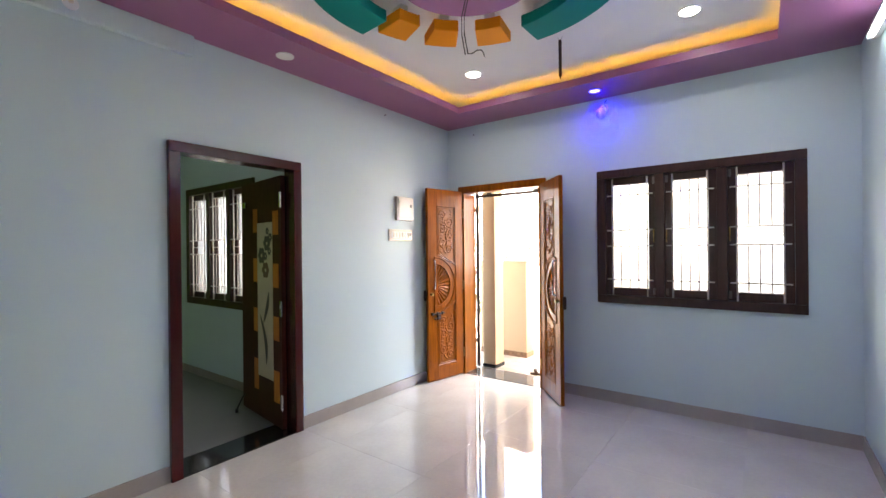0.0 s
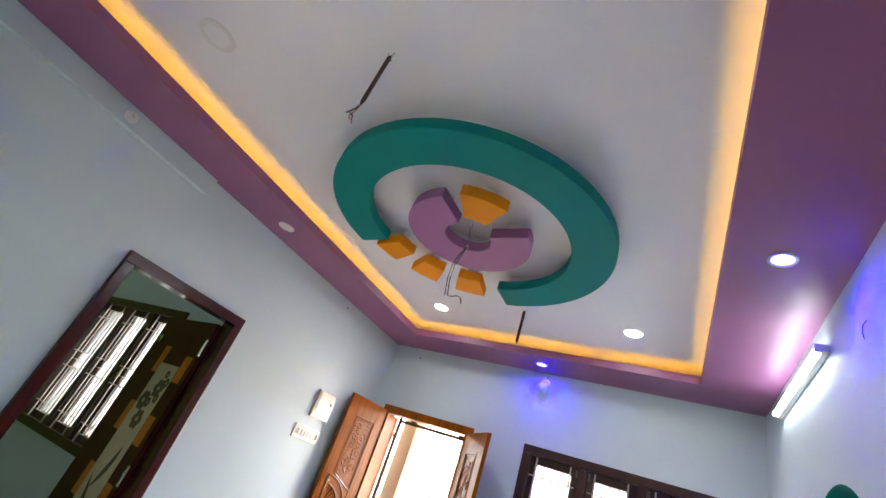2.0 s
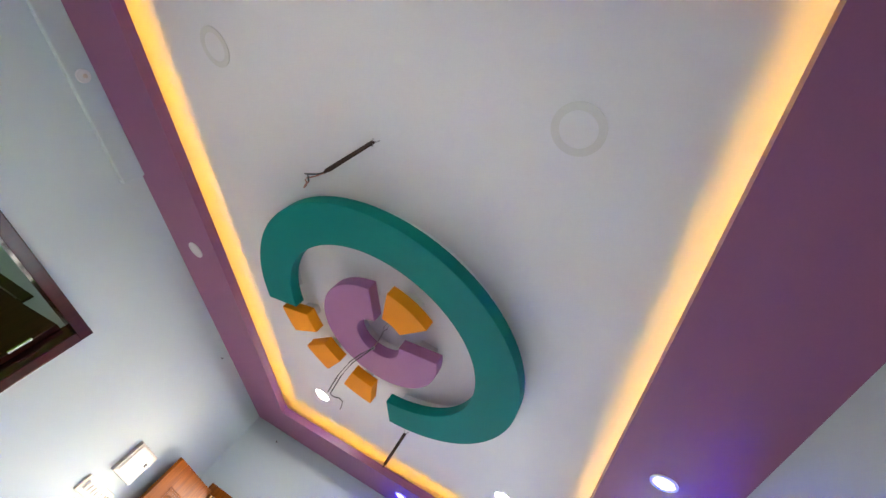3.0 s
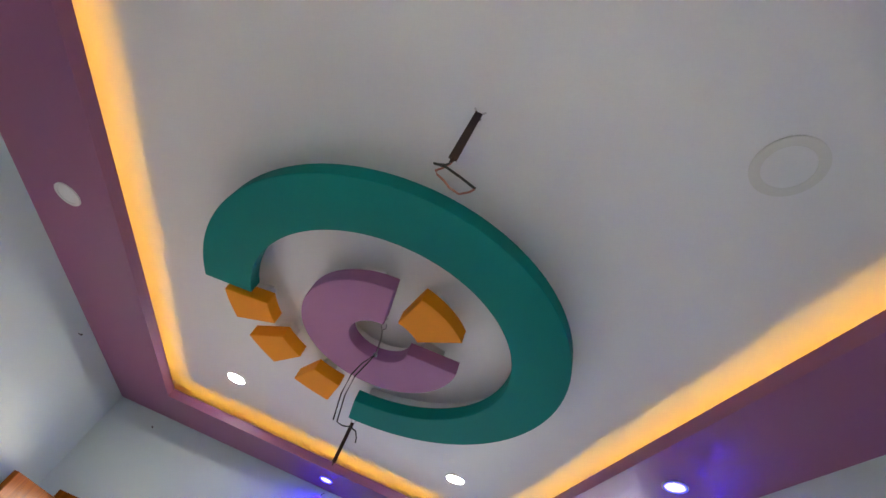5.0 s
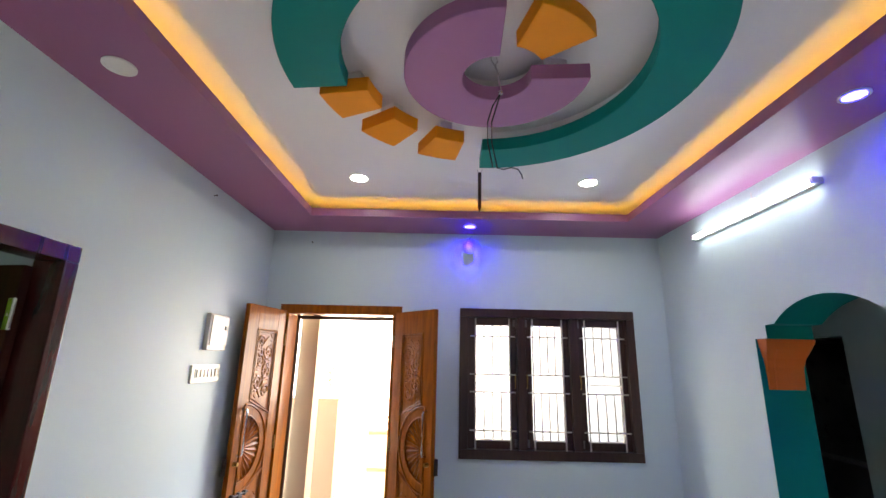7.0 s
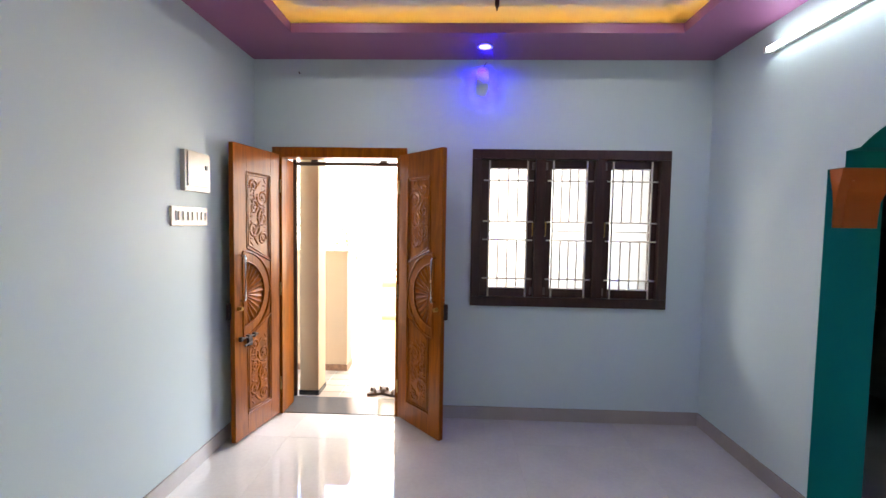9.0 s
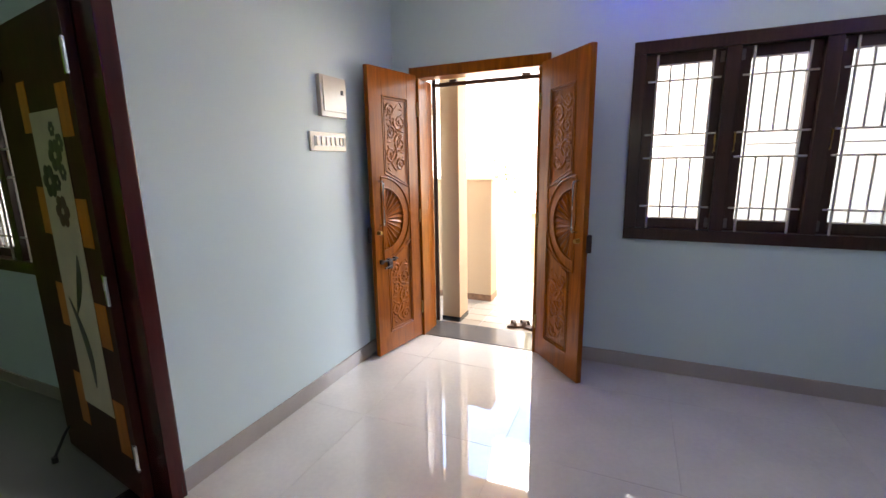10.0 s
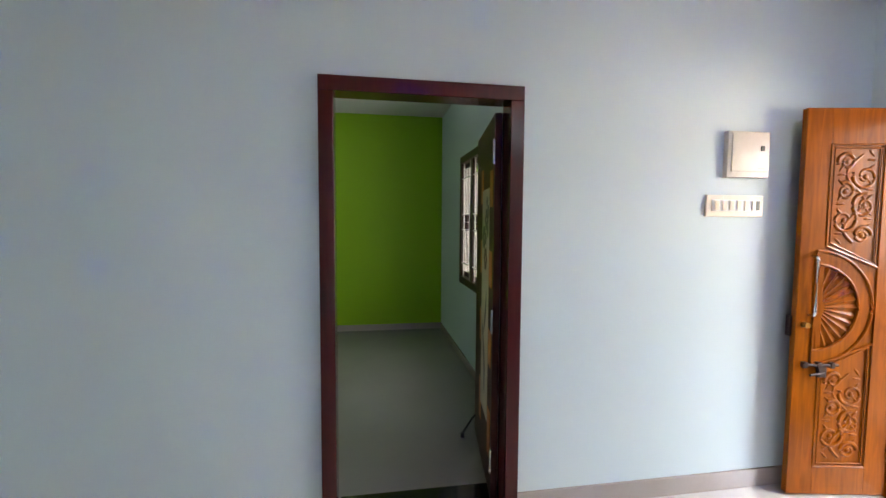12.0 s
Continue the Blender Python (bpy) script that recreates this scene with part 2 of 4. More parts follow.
def sector(bm, cx, cy, r0, r1, a0, a1, z0, z1, n=48):
    """A piece of a flat ring between two radii and two angles (degrees)."""
    rows = []
    for i in range(n + 1):
        a = radians(a0 + (a1 - a0) * i / n)
        c, s = math.cos(a), math.sin(a)
        rows.append([bm.verts.new((cx + r * c, cy + r * s, z)) for r, z in ((r0, z0), (r1, z0), (r1, z1), (r0, z1))])
    for p, q in zip(rows, rows[1:]):
        for k in range(4):
            bm.faces.new((p[k], p[(k + 1) % 4], q[(k + 1) % 4], q[k]))
    bm.faces.new(rows[0][::-1])
    bm.faces.new(rows[-1])


def mesh_object(name, bm, material, smooth=False):
    bmesh.ops.recalc_face_normals(bm, faces=bm.faces)
    me = bpy.data.meshes.new(name)
    bm.to_mesh(me)
    bm.free()
    me.materials.append(material)
    if smooth:
        for p in me.polygons:
            p.use_smooth = True
    return new(name, me)


def part(name, bm, material, parent, label="", smooth=False):
    o = mesh_object(name, bm, material, smooth)
    o.parent = parent
    return tagged(o, label) if label else o


def thing(name, at, label, category, group="", rz=0.0):
    e = new(name)
    e.empty_display_size = 0.05
    e.matrix_world = pose(*at, 0, 0, rz)
    return tagged(e, label, category, group)


def boxes(*specs, bevel=0.0):
    bm = bmesh.new()
    for s in specs:
        box(bm, *s, bevel=bevel)
    return bm


def structure(name, bm, material, label=""):
    return tagged(mesh_object(name, bm, material), label, kind="structure")


# ---- the plan ----
W, H, HC, LIP = 3.465, 2.765, 2.905, 2.827      # room width, soffit, raised ceiling, lip of the cove
BACK = -4.48
TX0, TX1, TY0, TY1 = 0.466, 3.008, -4.022, -0.458   # raised ceiling's edge
DX0, DX1, DZ = 0.144, 1.191, 2.10               # main door frame, outside
WX0, WX1, WZ0, WZ1 = 1.69, 3.178, 0.90, 2.098   # hall window frame, outside
BY0, BY1, BZ = -2.942, -2.004, 2.086              # bedroom door frame, outside
BW = -1.762                                     # bedroom's front wall
BX = -3.76                                      # bedroom's green wall
AC, AJ = -1.56, 0.51                            # arch: middle and half width between jambs
WT = 0.24

# walls of the hall
structure("wall_front", boxes((-WT, DX0, 0, WT, 0, 3.1), (DX1, WX0, 0, WT, 0, 3.1), (WX1, W + 0.28, 0, WT, 0, 3.1),
                              (DX0, DX1, 0, WT, DZ, 3.1), (WX0, WX1, 0, WT, 0, WZ0), (WX0, WX1, 0, WT, WZ1, 3.1)), WALL, "smooth pale blue painted wall")
structure("wall_left", boxes((-WT, 0, BY1, 0, 0, 3.1), (-WT, 0, -5.4, BY0, 0, 3.1), (-WT, 0, BY0, BY1, BZ, 3.1)), WALL, "smooth pale blue painted wall")
# both openings are unseen, added to let sky light into hall and passage
structure("wall_back", boxes((0.0005, 1.44, BACK - WT, BACK, 0, 3.1), (1.86, 4.1, BACK - WT, BACK, 0, 3.1), (1.44, 1.86, BACK - WT, BACK, 0, 1.54), (1.44, 1.86, BACK - WT, BACK, 1.96, 3.1), (4.55, 5.2, BACK - WT, BACK, 0, 3.1), (4.1, 4.55, BACK - WT, BACK, 0, 1.2), (4.1, 4.55, BACK - WT, BACK, 2.0, 3.1)), WALL, "plain pale blue wall with two added openings that let in daylight")


def arch_outline():
    """Half the arch's opening, from the floor up to its crown, as (offset from the middle, height)."""
    pts = [(AJ, 0.0), (AJ, 1.83), (0.41, 1.83), (0.41, 1.907), (0.335, 1.912)]
    rise, half = 0.124, 0.335
    rad = (half * half + rise * rise) / (2 * rise)
    a0 = math.asin(half / rad)
    for i in range(1, 17):
        a = a0 * (1 - i / 16)
        pts.append((rad * math.sin(a), 2.036 - rad + rad * math.cos(a)))
    return pts


def quad(bm, a, b, c, d):
    return bm.faces.new([bm.verts.new(p) for p in (a, b, c, d)])


def build_right_wall():
    """The wall's two plain stretches, then the piece over the arch as upright slices; intrados and jambs are teal."""
    half = arch_outline()[1:]
    prof = [(AC - o, z) for o, z in half] + [(AC + o, z) for o, z in reversed(half[:-1])]
    x0, x1, top = W, W + 0.28, 3.1
    bm = bmesh.new()
    box(bm, x0, x1, BACK, AC - AJ, 0, top)
    box(bm, x0, x1, AC + AJ, 0, 0, top)
    for (ya, za), (yb, zb) in zip(prof, prof[1:]):
        if abs(yb - ya) > 1e-6:
            for x in (x0, x1):
                quad(bm, (x, ya, za), (x, yb, zb), (x, yb, top), (x, ya, top))
    ob = structure("wall_right", bm, WALL, "pale blue wall with an arched opening")
    teal = bmesh.new()
    for (ya, za), (yb, zb) in zip(prof, prof[1:]):
        quad(teal, (x0 + 0.001, ya, za), (x1 - 0.001, ya, za), (x1 - 0.001, yb, zb), (x0 + 0.001, yb, zb))
    for s in (-1, 1):
        y = AC + s * AJ
        box(teal, x0 + 0.0005, x1 - 0.0005, y - s * 0.004, y, 0.0, 1.83)
    part("arch_lining", teal, TEAL, ob, "teal painted arch lining and jambs")
    return ob


build_right_wall()

# shallow plaster band along the top of the left wall
structure("wall_band", boxes((0, 0.04, BACK, -2.79, 2.635, H), bevel=0.008), WALL, "shallow pale blue plaster band under the ceiling")

# ceiling: slab, dropped border with lip, both one mesh each
structure("ceiling", boxes((-WT, W + 0.28, BACK - WT, WT, HC, HC + 0.2)), CEIL, "white raised ceiling slab")


def build_border():
    bm = bmesh.new()
    for x0, x1, y0, y1 in ((0, TX0, BACK, 0), (TX1, W, BACK, 0), (TX0, TX1, TY1, 0), (TX0, TX1, BACK, TY0)):
        box(bm, x0, x1, y0, y1, H, H + 0.014)
    t = 0.014
    for x0, x1, y0, y1 in ((TX0 - t, TX0, TY0 - t, TY1 + t), (TX1, TX1 + t, TY0 - t, TY1 + t), (TX0, TX1, TY1, TY1 + t), (TX0, TX1, TY0 - t, TY0)):
        box(bm, x0, x1, y0, y1, H + 0.0141, LIP)
    return structure("ceiling_border", bm, PURPLE, "glossy purple dropped ceiling border with a raised lip")


build_border()

# cove strips lying behind the lip
cove = thing("cove_light_strip", (1.737, -2.24, H + 0.02), "warm glowing light strip hidden behind the purple ceiling lip", "light strip")
for x0, x1, y0, y1 in ((TX0 - 0.07, TX0 - 0.055, TY0, TY1), (TX1 + 0.055, TX1 + 0.07, TY0, TY1), (TX0, TX1, TY1 + 0.055, TY1 + 0.07), (TX0, TX1, TY0 - 0.07, TY0 - 0.055)):
    bm = boxes((x0 - 1.737, x1 - 1.737, y0 + 2.24, y1 + 2.24, 0, 0.006))
    part("strip", bm, COVEGLOW, cove)

# baseboards
bbt = 0.012
structure("baseboard_front", boxes((0, DX0, -bbt, 0, 0, 0.1), (DX1, W, -bbt, 0, 0, 0.1), bevel=0.002), SKIRT, "grey beige tile skirting")
structure("baseboard_left", boxes((0, bbt, BY1, -bbt, 0, 0.1), (0, bbt, BACK, BY0, 0, 0.1), bevel=0.002), SKIRT, "grey beige tile skirting")
structure("baseboard_right", boxes((W - bbt, W, AC + AJ, -bbt, 0, 0.1), (W - bbt, W, BACK, AC - AJ, 0, 0.1), (W - bbt, W + 0.28, AC + AJ - bbt, AC + AJ, 0, 0.1), bevel=0.002), SKIRT, "grey beige tile skirting")

# bedroom shell
structure("wall_bedroom_green", boxes((BX - 0.2, BX, -5.2, BW, 0, 3.1)), GREEN, "bright green painted bedroom wall")
structure("wall_bedroom_front", boxes((BX - 0.2, -2.5, BW, BW + WT, 0, 3.1), (-1.05, -WT, BW, BW + WT, 0, 3.1), (-2.5, -1.05, BW, BW + WT, 0, 0.81), (-2.5, -1.05, BW, BW + WT, 2.12, 3.1)), WALL, "pale blue bedroom wall with a window")
structure("wall_bedroom_back", boxes((BX - 0.2, -WT - 0.0005, -5.4, -5.2, 0, 3.1)), WALL, "plain pale blue bedroom wall")
structure("ceiling_bedroom", boxes((BX - 0.2, -WT, -5.4, BW + WT, 2.825, 2.95)), CEIL, "plain white bedroom ceiling")
structure("baseboard_bedroom", boxes((BX, -WT, BW - bbt, BW, 0, 0.08), (BX, BX + bbt, -5.2, BW - bbt, 0, 0.08)), SKIRT, "grey tile skirting")
structure("floor_bedroom", boxes((BX, -WT, -5.2, BW, -0.1, 0.0)), mottled("bedroom_floor_tile", (0.22, 0.215, 0.205), 0.18, scale=2, amount=0.06, bump=0.0, rough_var=0.05), "grey polished bedroom floor")

# kitchen side seen through the arch
structure("wall_passage", boxes((4.9, 5.02, BACK, -0.06, 0, 3.1), (4.9, 5.02, -0.06, 1.1, 1.93, 3.1), (4.9, 5.02, 1.1, 2.6, 0, 3.1)), WALL, "dim pale blue passage wall with an opening")
structure("wall_kitchen", boxes((6.3, 6.5, -2, 2.6, 0, 3.1), (3.745, 6.5, 2.4, 2.6, 0, 3.1), (5.02, 6.5, -2.2, -2.0, 0, 3.1), (W + 0.28, 4.0, WT, 2.4, 0, 3.1)), DARKTILE, "dark tiled kitchen wall")
structure("ceiling_kitchen", boxes((W + 0.28, 6.5, BACK - WT, 2.6, 2.95, 3.1)), CEIL, "plain passage ceiling")
structure("floor_kitchen", boxes((W + 0.28, 6.5, BACK, 2.6, -0.1, 0.0)), SKIRT, "dull brown kitchen floor")

# ---- ceiling ornament and ceiling fittings ----
MX, MY = 1.730, -2.24
med = thing("ceiling_medallion", (MX, MY, HC), "teal, lilac and orange plaster ornament on the white ceiling", "ceiling ornament")


def sector_part(name, mat, r0, r1, a0, a1, z0, label, n=48, ox=0.0):
    bm = bmesh.new()
    sector(bm, ox, 0, r0, r1, a0, a1, z0, z0 + 0.068, n)
    bmesh.ops.recalc_face_normals(bm, faces=bm.faces)
    sharp = [e for e in bm.edges if e.calc_face_angle(0) > 1.2]
    bmesh.ops.bevel(bm, geom=sharp, offset=0.003, segments=1, affect="EDGES")
    plate = part(name, bm, mat, med, label)
    # packing behind the plate, set back from its edges
    bm = bmesh.new()
    inset, turn = (r1 - r0) * 0.28, math.degrees(0.06 / (r0 + r1) * 2)
    sector(bm, ox, 0, r0 + inset, r1 - inset, a0 + turn, a1 - turn, z0 + 0.0682, -0.0005, n)
    part("packing", bm, CEIL, plate)
    return plate


sector_part("outer_ring", TEAL, 0.605, 0.837, 174, 449, -0.14, "teal open ring", 72, -0.007)
sector_part("inner_ring", LILAC, 0.138, 0.373, -4, 268, -0.14, "lilac open ring", 56, 0.007)
for a0, a1 in ((155, 170.5), (128.5, 145), (100.5, 117.5)):
    sector_part("block", ORANGE, 0.535, 0.755, a0, a1, -0.14, "orange wedge", 6)
sector_part("block", ORANGE, 0.196, 0.405, -76, -38, -0.14, "orange wedge", 10, 0.007)


def downlight(x, y, z, glow, label, r=0.052):
    t = thing("downlight", (x, y, z), label, "ceiling light", "recessed ceiling lights")
    bm = bmesh.new()
    sector(bm, 0, 0, r, r + 0.013, 0, 360, -0.007, -0.0006, 32)
    bmesh.ops.remove_doubles(bm, verts=bm.verts, dist=1e-5)
    part("rim", bm, PLASTICW, t)
    bm = bmesh.new()
    bmesh.ops.create_cone(bm, cap_ends=True, segments=32, radius1=r - 0.0005, radius2=r - 0.0005, depth=0.004, matrix=Matrix.Translation((0, 0, -0.0028)))
    part("lens", bm, glow, t)
    return t


downlight(0.925, -0.905, HC, WHITEGLOW, "lit round white downlight in the raised ceiling", 0.057)
downlight(2.552, -0.905, HC, WHITEGLOW, "lit round white downlight in the raised ceiling", 0.057)
downlight(1.755, -0.25, H, BLUEGLOW, "lit round blue downlight in the purple border", 0.042)
downlight(3.22, -2.19, H, BLUEGLOW, "lit round blue downlight in the purple border", 0.042)
downlight(0.243, -2.28, H, PLASTICW, "unlit round white downlight in the purple border", 0.047)
for x, y in ((0.9, -3.6), (2.545, -3.56)):
    t = thing("light_ring", (x, y, HC), "unlit round white ceiling light flush with the ceiling", "ceiling light", "recessed ceiling lights")
    bm = bmesh.new()
    sector(bm, 0, 0, 0.061, 0.087, 0, 360, -0.004, -0.0006, 40)
    bmesh.ops.remove_doubles(bm, verts=bm.verts, dist=1e-5)
    part("rim", bm, mottled("grey_translucent_rim", (0.71, 0.70, 0.68), 0.3, amount=0.05), t, "greyish plastic rim")
    bm = bmesh.new()
    bmesh.ops.create_cone(bm, cap_ends=True, segments=40, radius1=0.0605, radius2=0.0605, depth=0.003, matrix=Matrix.Translation((0, 0, -0.0022)))
    part("lens", bm, CEIL, t)


def fan_rod(x, y, length, label):
    t = thing("fan_rod", (x, y, HC), label, "ceiling rod", "fan rods")
    bm = bmesh.new()
    box(bm, -0.011, 0.011, -0.003, 0.003, -length, -0.02, 0.001)
    rod(bm, (0, 0, -length), (0, 0, -length - 0.02), 0.006, 0.004)
    part("bar", bm, RUST, t)
    bm = bmesh.new()
    for s in (-1, 1):
        tube(bm, [(s * 0.009, 0, -0.03), (s * 0.011, 0, -0.012), (s * 0.017, 0, -0.0005)], 0.003)
    rod(bm, (-0.014, 0.004, -0.045), (0.014, 0.004, -0.045), 0.004)
    part("fork", bm, STEEL, t)
    return t


far_rod = fan_rod(1.766, -1.08, 0.28, "short dark rusty rod hanging from the ceiling")
near_rod = fan_rod(1.757, -3.35, 0.30, "short dark rusty rod with loose wires hanging from it")
bm = bmesh.new()
tube(bm, [(0.0, 0.0, -0.318), (-0.006, -0.006, -0.345), (-0.016, -0.012, -0.362), (-0.026, -0.018, -0.378)], 0.0028)
tube(bm, [(-0.030, -0.016, -0.374), (0.0, -0.030, -0.390), (0.040, -0.045, -0.425), (0.077, -0.058, -0.460)], 0.003)
part("wire", bm, BLACK, near_rod, "black wire ends")
bm = bmesh.new()
tube(bm, [(0.002, 0.0, -0.318), (-0.008, 0.0, -0.350), (-0.020, -0.004, -0.380), (-0.012, -0.006, -0.395), (0.008, -0.008, -0.408), (0.026, -0.012, -0.430), (0.052, -0.030, -0.462), (0.070, -0.050, -0.468), (0.077, -0.057, -0.462)], 0.0026)
part("wire", bm, PINK, near_rod, "faded pink wire end")

hook = thing("ceiling_hook", (MX, MY, HC), "steel ceiling hook with two thin dark wires hanging down", "ceiling hook")
bm = bmesh.new()
tube(bm, [(0.0, 0, -0.0005), (-0.012, 0, -0.02), (-0.014, 0, -0.05), (0.0, 0, -0.075), (0.012, 0, -0.055), (0.006, 0, -0.035)], 0.003)
part("hook", bm, STEEL, hook)
bm = bmesh.new()
tube(bm, [(0, 0, -0.07), (0.014, 0, -0.12), (0.022, 0, -0.19)], 0.004)
bmesh.ops.create_icosphere(bm, subdivisions=2, radius=0.011, matrix=Matrix.Translation((0.022, 0, -0.20)))
part("connector", bm, STEEL, hook)
for dx, end in ((-0.016, 0.0), (0.0, 0.105)):
    bm = bmesh.new()
    pts = [(0.022, 0, -0.20), (0.006 + dx, 0, -0.26), (-0.014 + dx, 0, -0.33), (-0.014 + dx, 0, -0.42), (0.006 + dx, 0, -0.525)]
    if end:
        pts += [(0.03, 0.0, -0.53), (0.06, 0.0, -0.522), (0.085, 0.0, -0.528), (0.098, 0.0, -0.55), (0.102, 0, -0.567)]
    tube(bm, pts, 0.0027)
    part("wire", bm, BLACK, hook)

# tube light on the right wall
tl = thing("tube_light", (W, -1.165, 2.597), "lit white tube light on a slim white batten", "tube light")
part("batten", boxes((-0.030, -0.001, -0.55, 0.55, -0.018, 0.012), bevel=0.004), PLASTICW, tl)
bm = bmesh.new()
rod(bm, (-0.044, -0.53, 0.0), (-0.044, 0.53, 0.0), 0.0135, seg=16)
part("glass_tube", bm, TUBE, tl, "glowing white glass tube")
for s in (-1, 1):
    part("end_cap", boxes((-0.060, -0.003, s * 0.532, s * 0.556, -0.018, 0.017), bevel=0.003), PLASTICW, tl)
cord = bmesh.new()
tube(cord, [(-0.012, -0.06, 0.012), (-0.010, -0.065, 0.05), (-0.006, -0.05, 0.09), (-0.002, -0.045, 0.13)], 0.004)
part("cable", cord, PLASTICW, tl)
bm = bmesh.new()
box(bm, -0.02, -0.001, -0.085, -0.045, 0.055, 0.085, 0.003)
part("clip", bm, PLASTICW, tl)

# bulb holder under the blue light on the front wall
lamp = thing("wall_lamp", (1.753, 0, 2.625), "small milky wall lamp with a white holder", "wall lamp")
bm = bmesh.new()
rod(bm, (0, 0, 0.045), (0, -0.022, 0.045), 0.045, 0.036, 20)
rod(bm, (0, -0.02, 0.045), (0, -0.055, 0.024), 0.027, 0.024, 16)
part("holder", bm, PLASTICW, lamp)
bm = bmesh.new()
bmesh.ops.create_uvsphere(bm, u_segments=20, v_segments=12, radius=0.046, matrix=Matrix.Translation((0, -0.068, -0.012)) @ Matrix.Diagonal((1, 0.9, 1.05, 1)))
part("globe", bm, mottled("milky_lamp_glass", (0.62, 0.64, 0.68), 0.15, amount=0.04), lamp, "milky glass globe", True)
bm = bmesh.new()
tube(bm, [(0.01, -0.004, 0.075), (0.015, -0.006, 0.1), (0.03, -0.004, 0.118)], 0.003)
part("cable", bm, BLACK, lamp)

for x, y, z, rz in ((0.36, 0.0, 2.655, 0), (0.0, -1.05, 2.69, 90)):
    nail = thing("nail", (x, y, z), "small dark nail driven into the painted wall", "nail", "wall nails", rz)
    bm = bmesh.new()
    rod(bm, (0, 0.004, 0), (0, -0.02, 0.002), 0.003, 0.003, 8)
    rod(bm, (0, -0.02, 0.002), (0, -0.0225, 0.002), 0.006, 0.006, 10)
    part("shank", bm, IRON, nail)

# stub of wire in the right wall under the other blue light
stub = thing("wire_stub", (W, -2.17, 2.50), "short dark wire end sticking out of the wall", "wire")
bm = bmesh.new()
tube(bm, [(0, 0, 0.02), (-0.012, 0.003, 0.0), (-0.016, 0.006, -0.03), (-0.012, 0.01, -0.055)], 0.002)
part("wire", bm, BLACK, stub)

# round cover on the plaster band and small wall marks
cov = thing("round_box_cover", (0.04, -3.4, 2.70), "small round white cover plate on the plaster band", "cover plate")
bm = bmesh.new()
rod(bm, (0, 0, 0), (0.008, 0, 0), 0.036, 0.033, 24)
part("plate", bm, PLASTICW, cov)
bm = bmesh.new()
rod(bm, (0.0081, 0, 0.006), (0.012, 0, 0.006), 0.012, 0.010, 14)
part("knockout", bm, PLASTIC, cov)

# ---- meter box and switch board on the left wall ----
db = thing("distribution_box", (0, -0.786, 1.81), "cream metal distribution box with a hinged cover", "fuse box")
part("body", boxes((0, 0.030, -0.125, 0.125, -0.118, 0.118), bevel=0.004), BOXPAINT, db)
part("door", boxes((0.0303, 0.036, -0.105, 0.118, -0.088, 0.106), bevel=0.003), BOXPAINT, db)
part("latch", boxes((0.0362, 0.041, 0.062, 0.085, 0.018, 0.045), bevel=0.002), BLACK, db, "small black latch")
part("rating_plate", boxes((0.0362, 0.0368, 0.05, 0.10, -0.075, -0.068)), mottled("grey_print", (0.35, 0.33, 0.3), 0.5), db)
sb = thing("switch_board", (0, -0.838, 1.545), "cream switch board with a row of switches", "switch board")
part("plate", boxes((0, 0.014, -0.170, 0.170, -0.056, 0.056), bevel=0.004), PLASTIC, sb)
part("module_frame", boxes((0.0142, 0.019, -0.14, 0.145, -0.028, 0.032), bevel=0.002), PLASTICW, sb)
for i in range(6):
    y = -0.115 + i * 0.044
    part("switch", boxes((0.0192, 0.0255, y - 0.012, y + 0.012, -0.022, 0.026), bevel=0.002), PLASTIC, sb)
part("socket", boxes((0.0192, 0.0225, 0.122, 0.142, -0.022, 0.026), bevel=0.001), BLACK, sb, "dark socket slot")

# ---- hall window and bedroom window ----
RUSTSTEEL = mottled("dull_steel", (0.16, 0.13, 0.12), 0.4, 0.7, scale=20, amount=0.2)


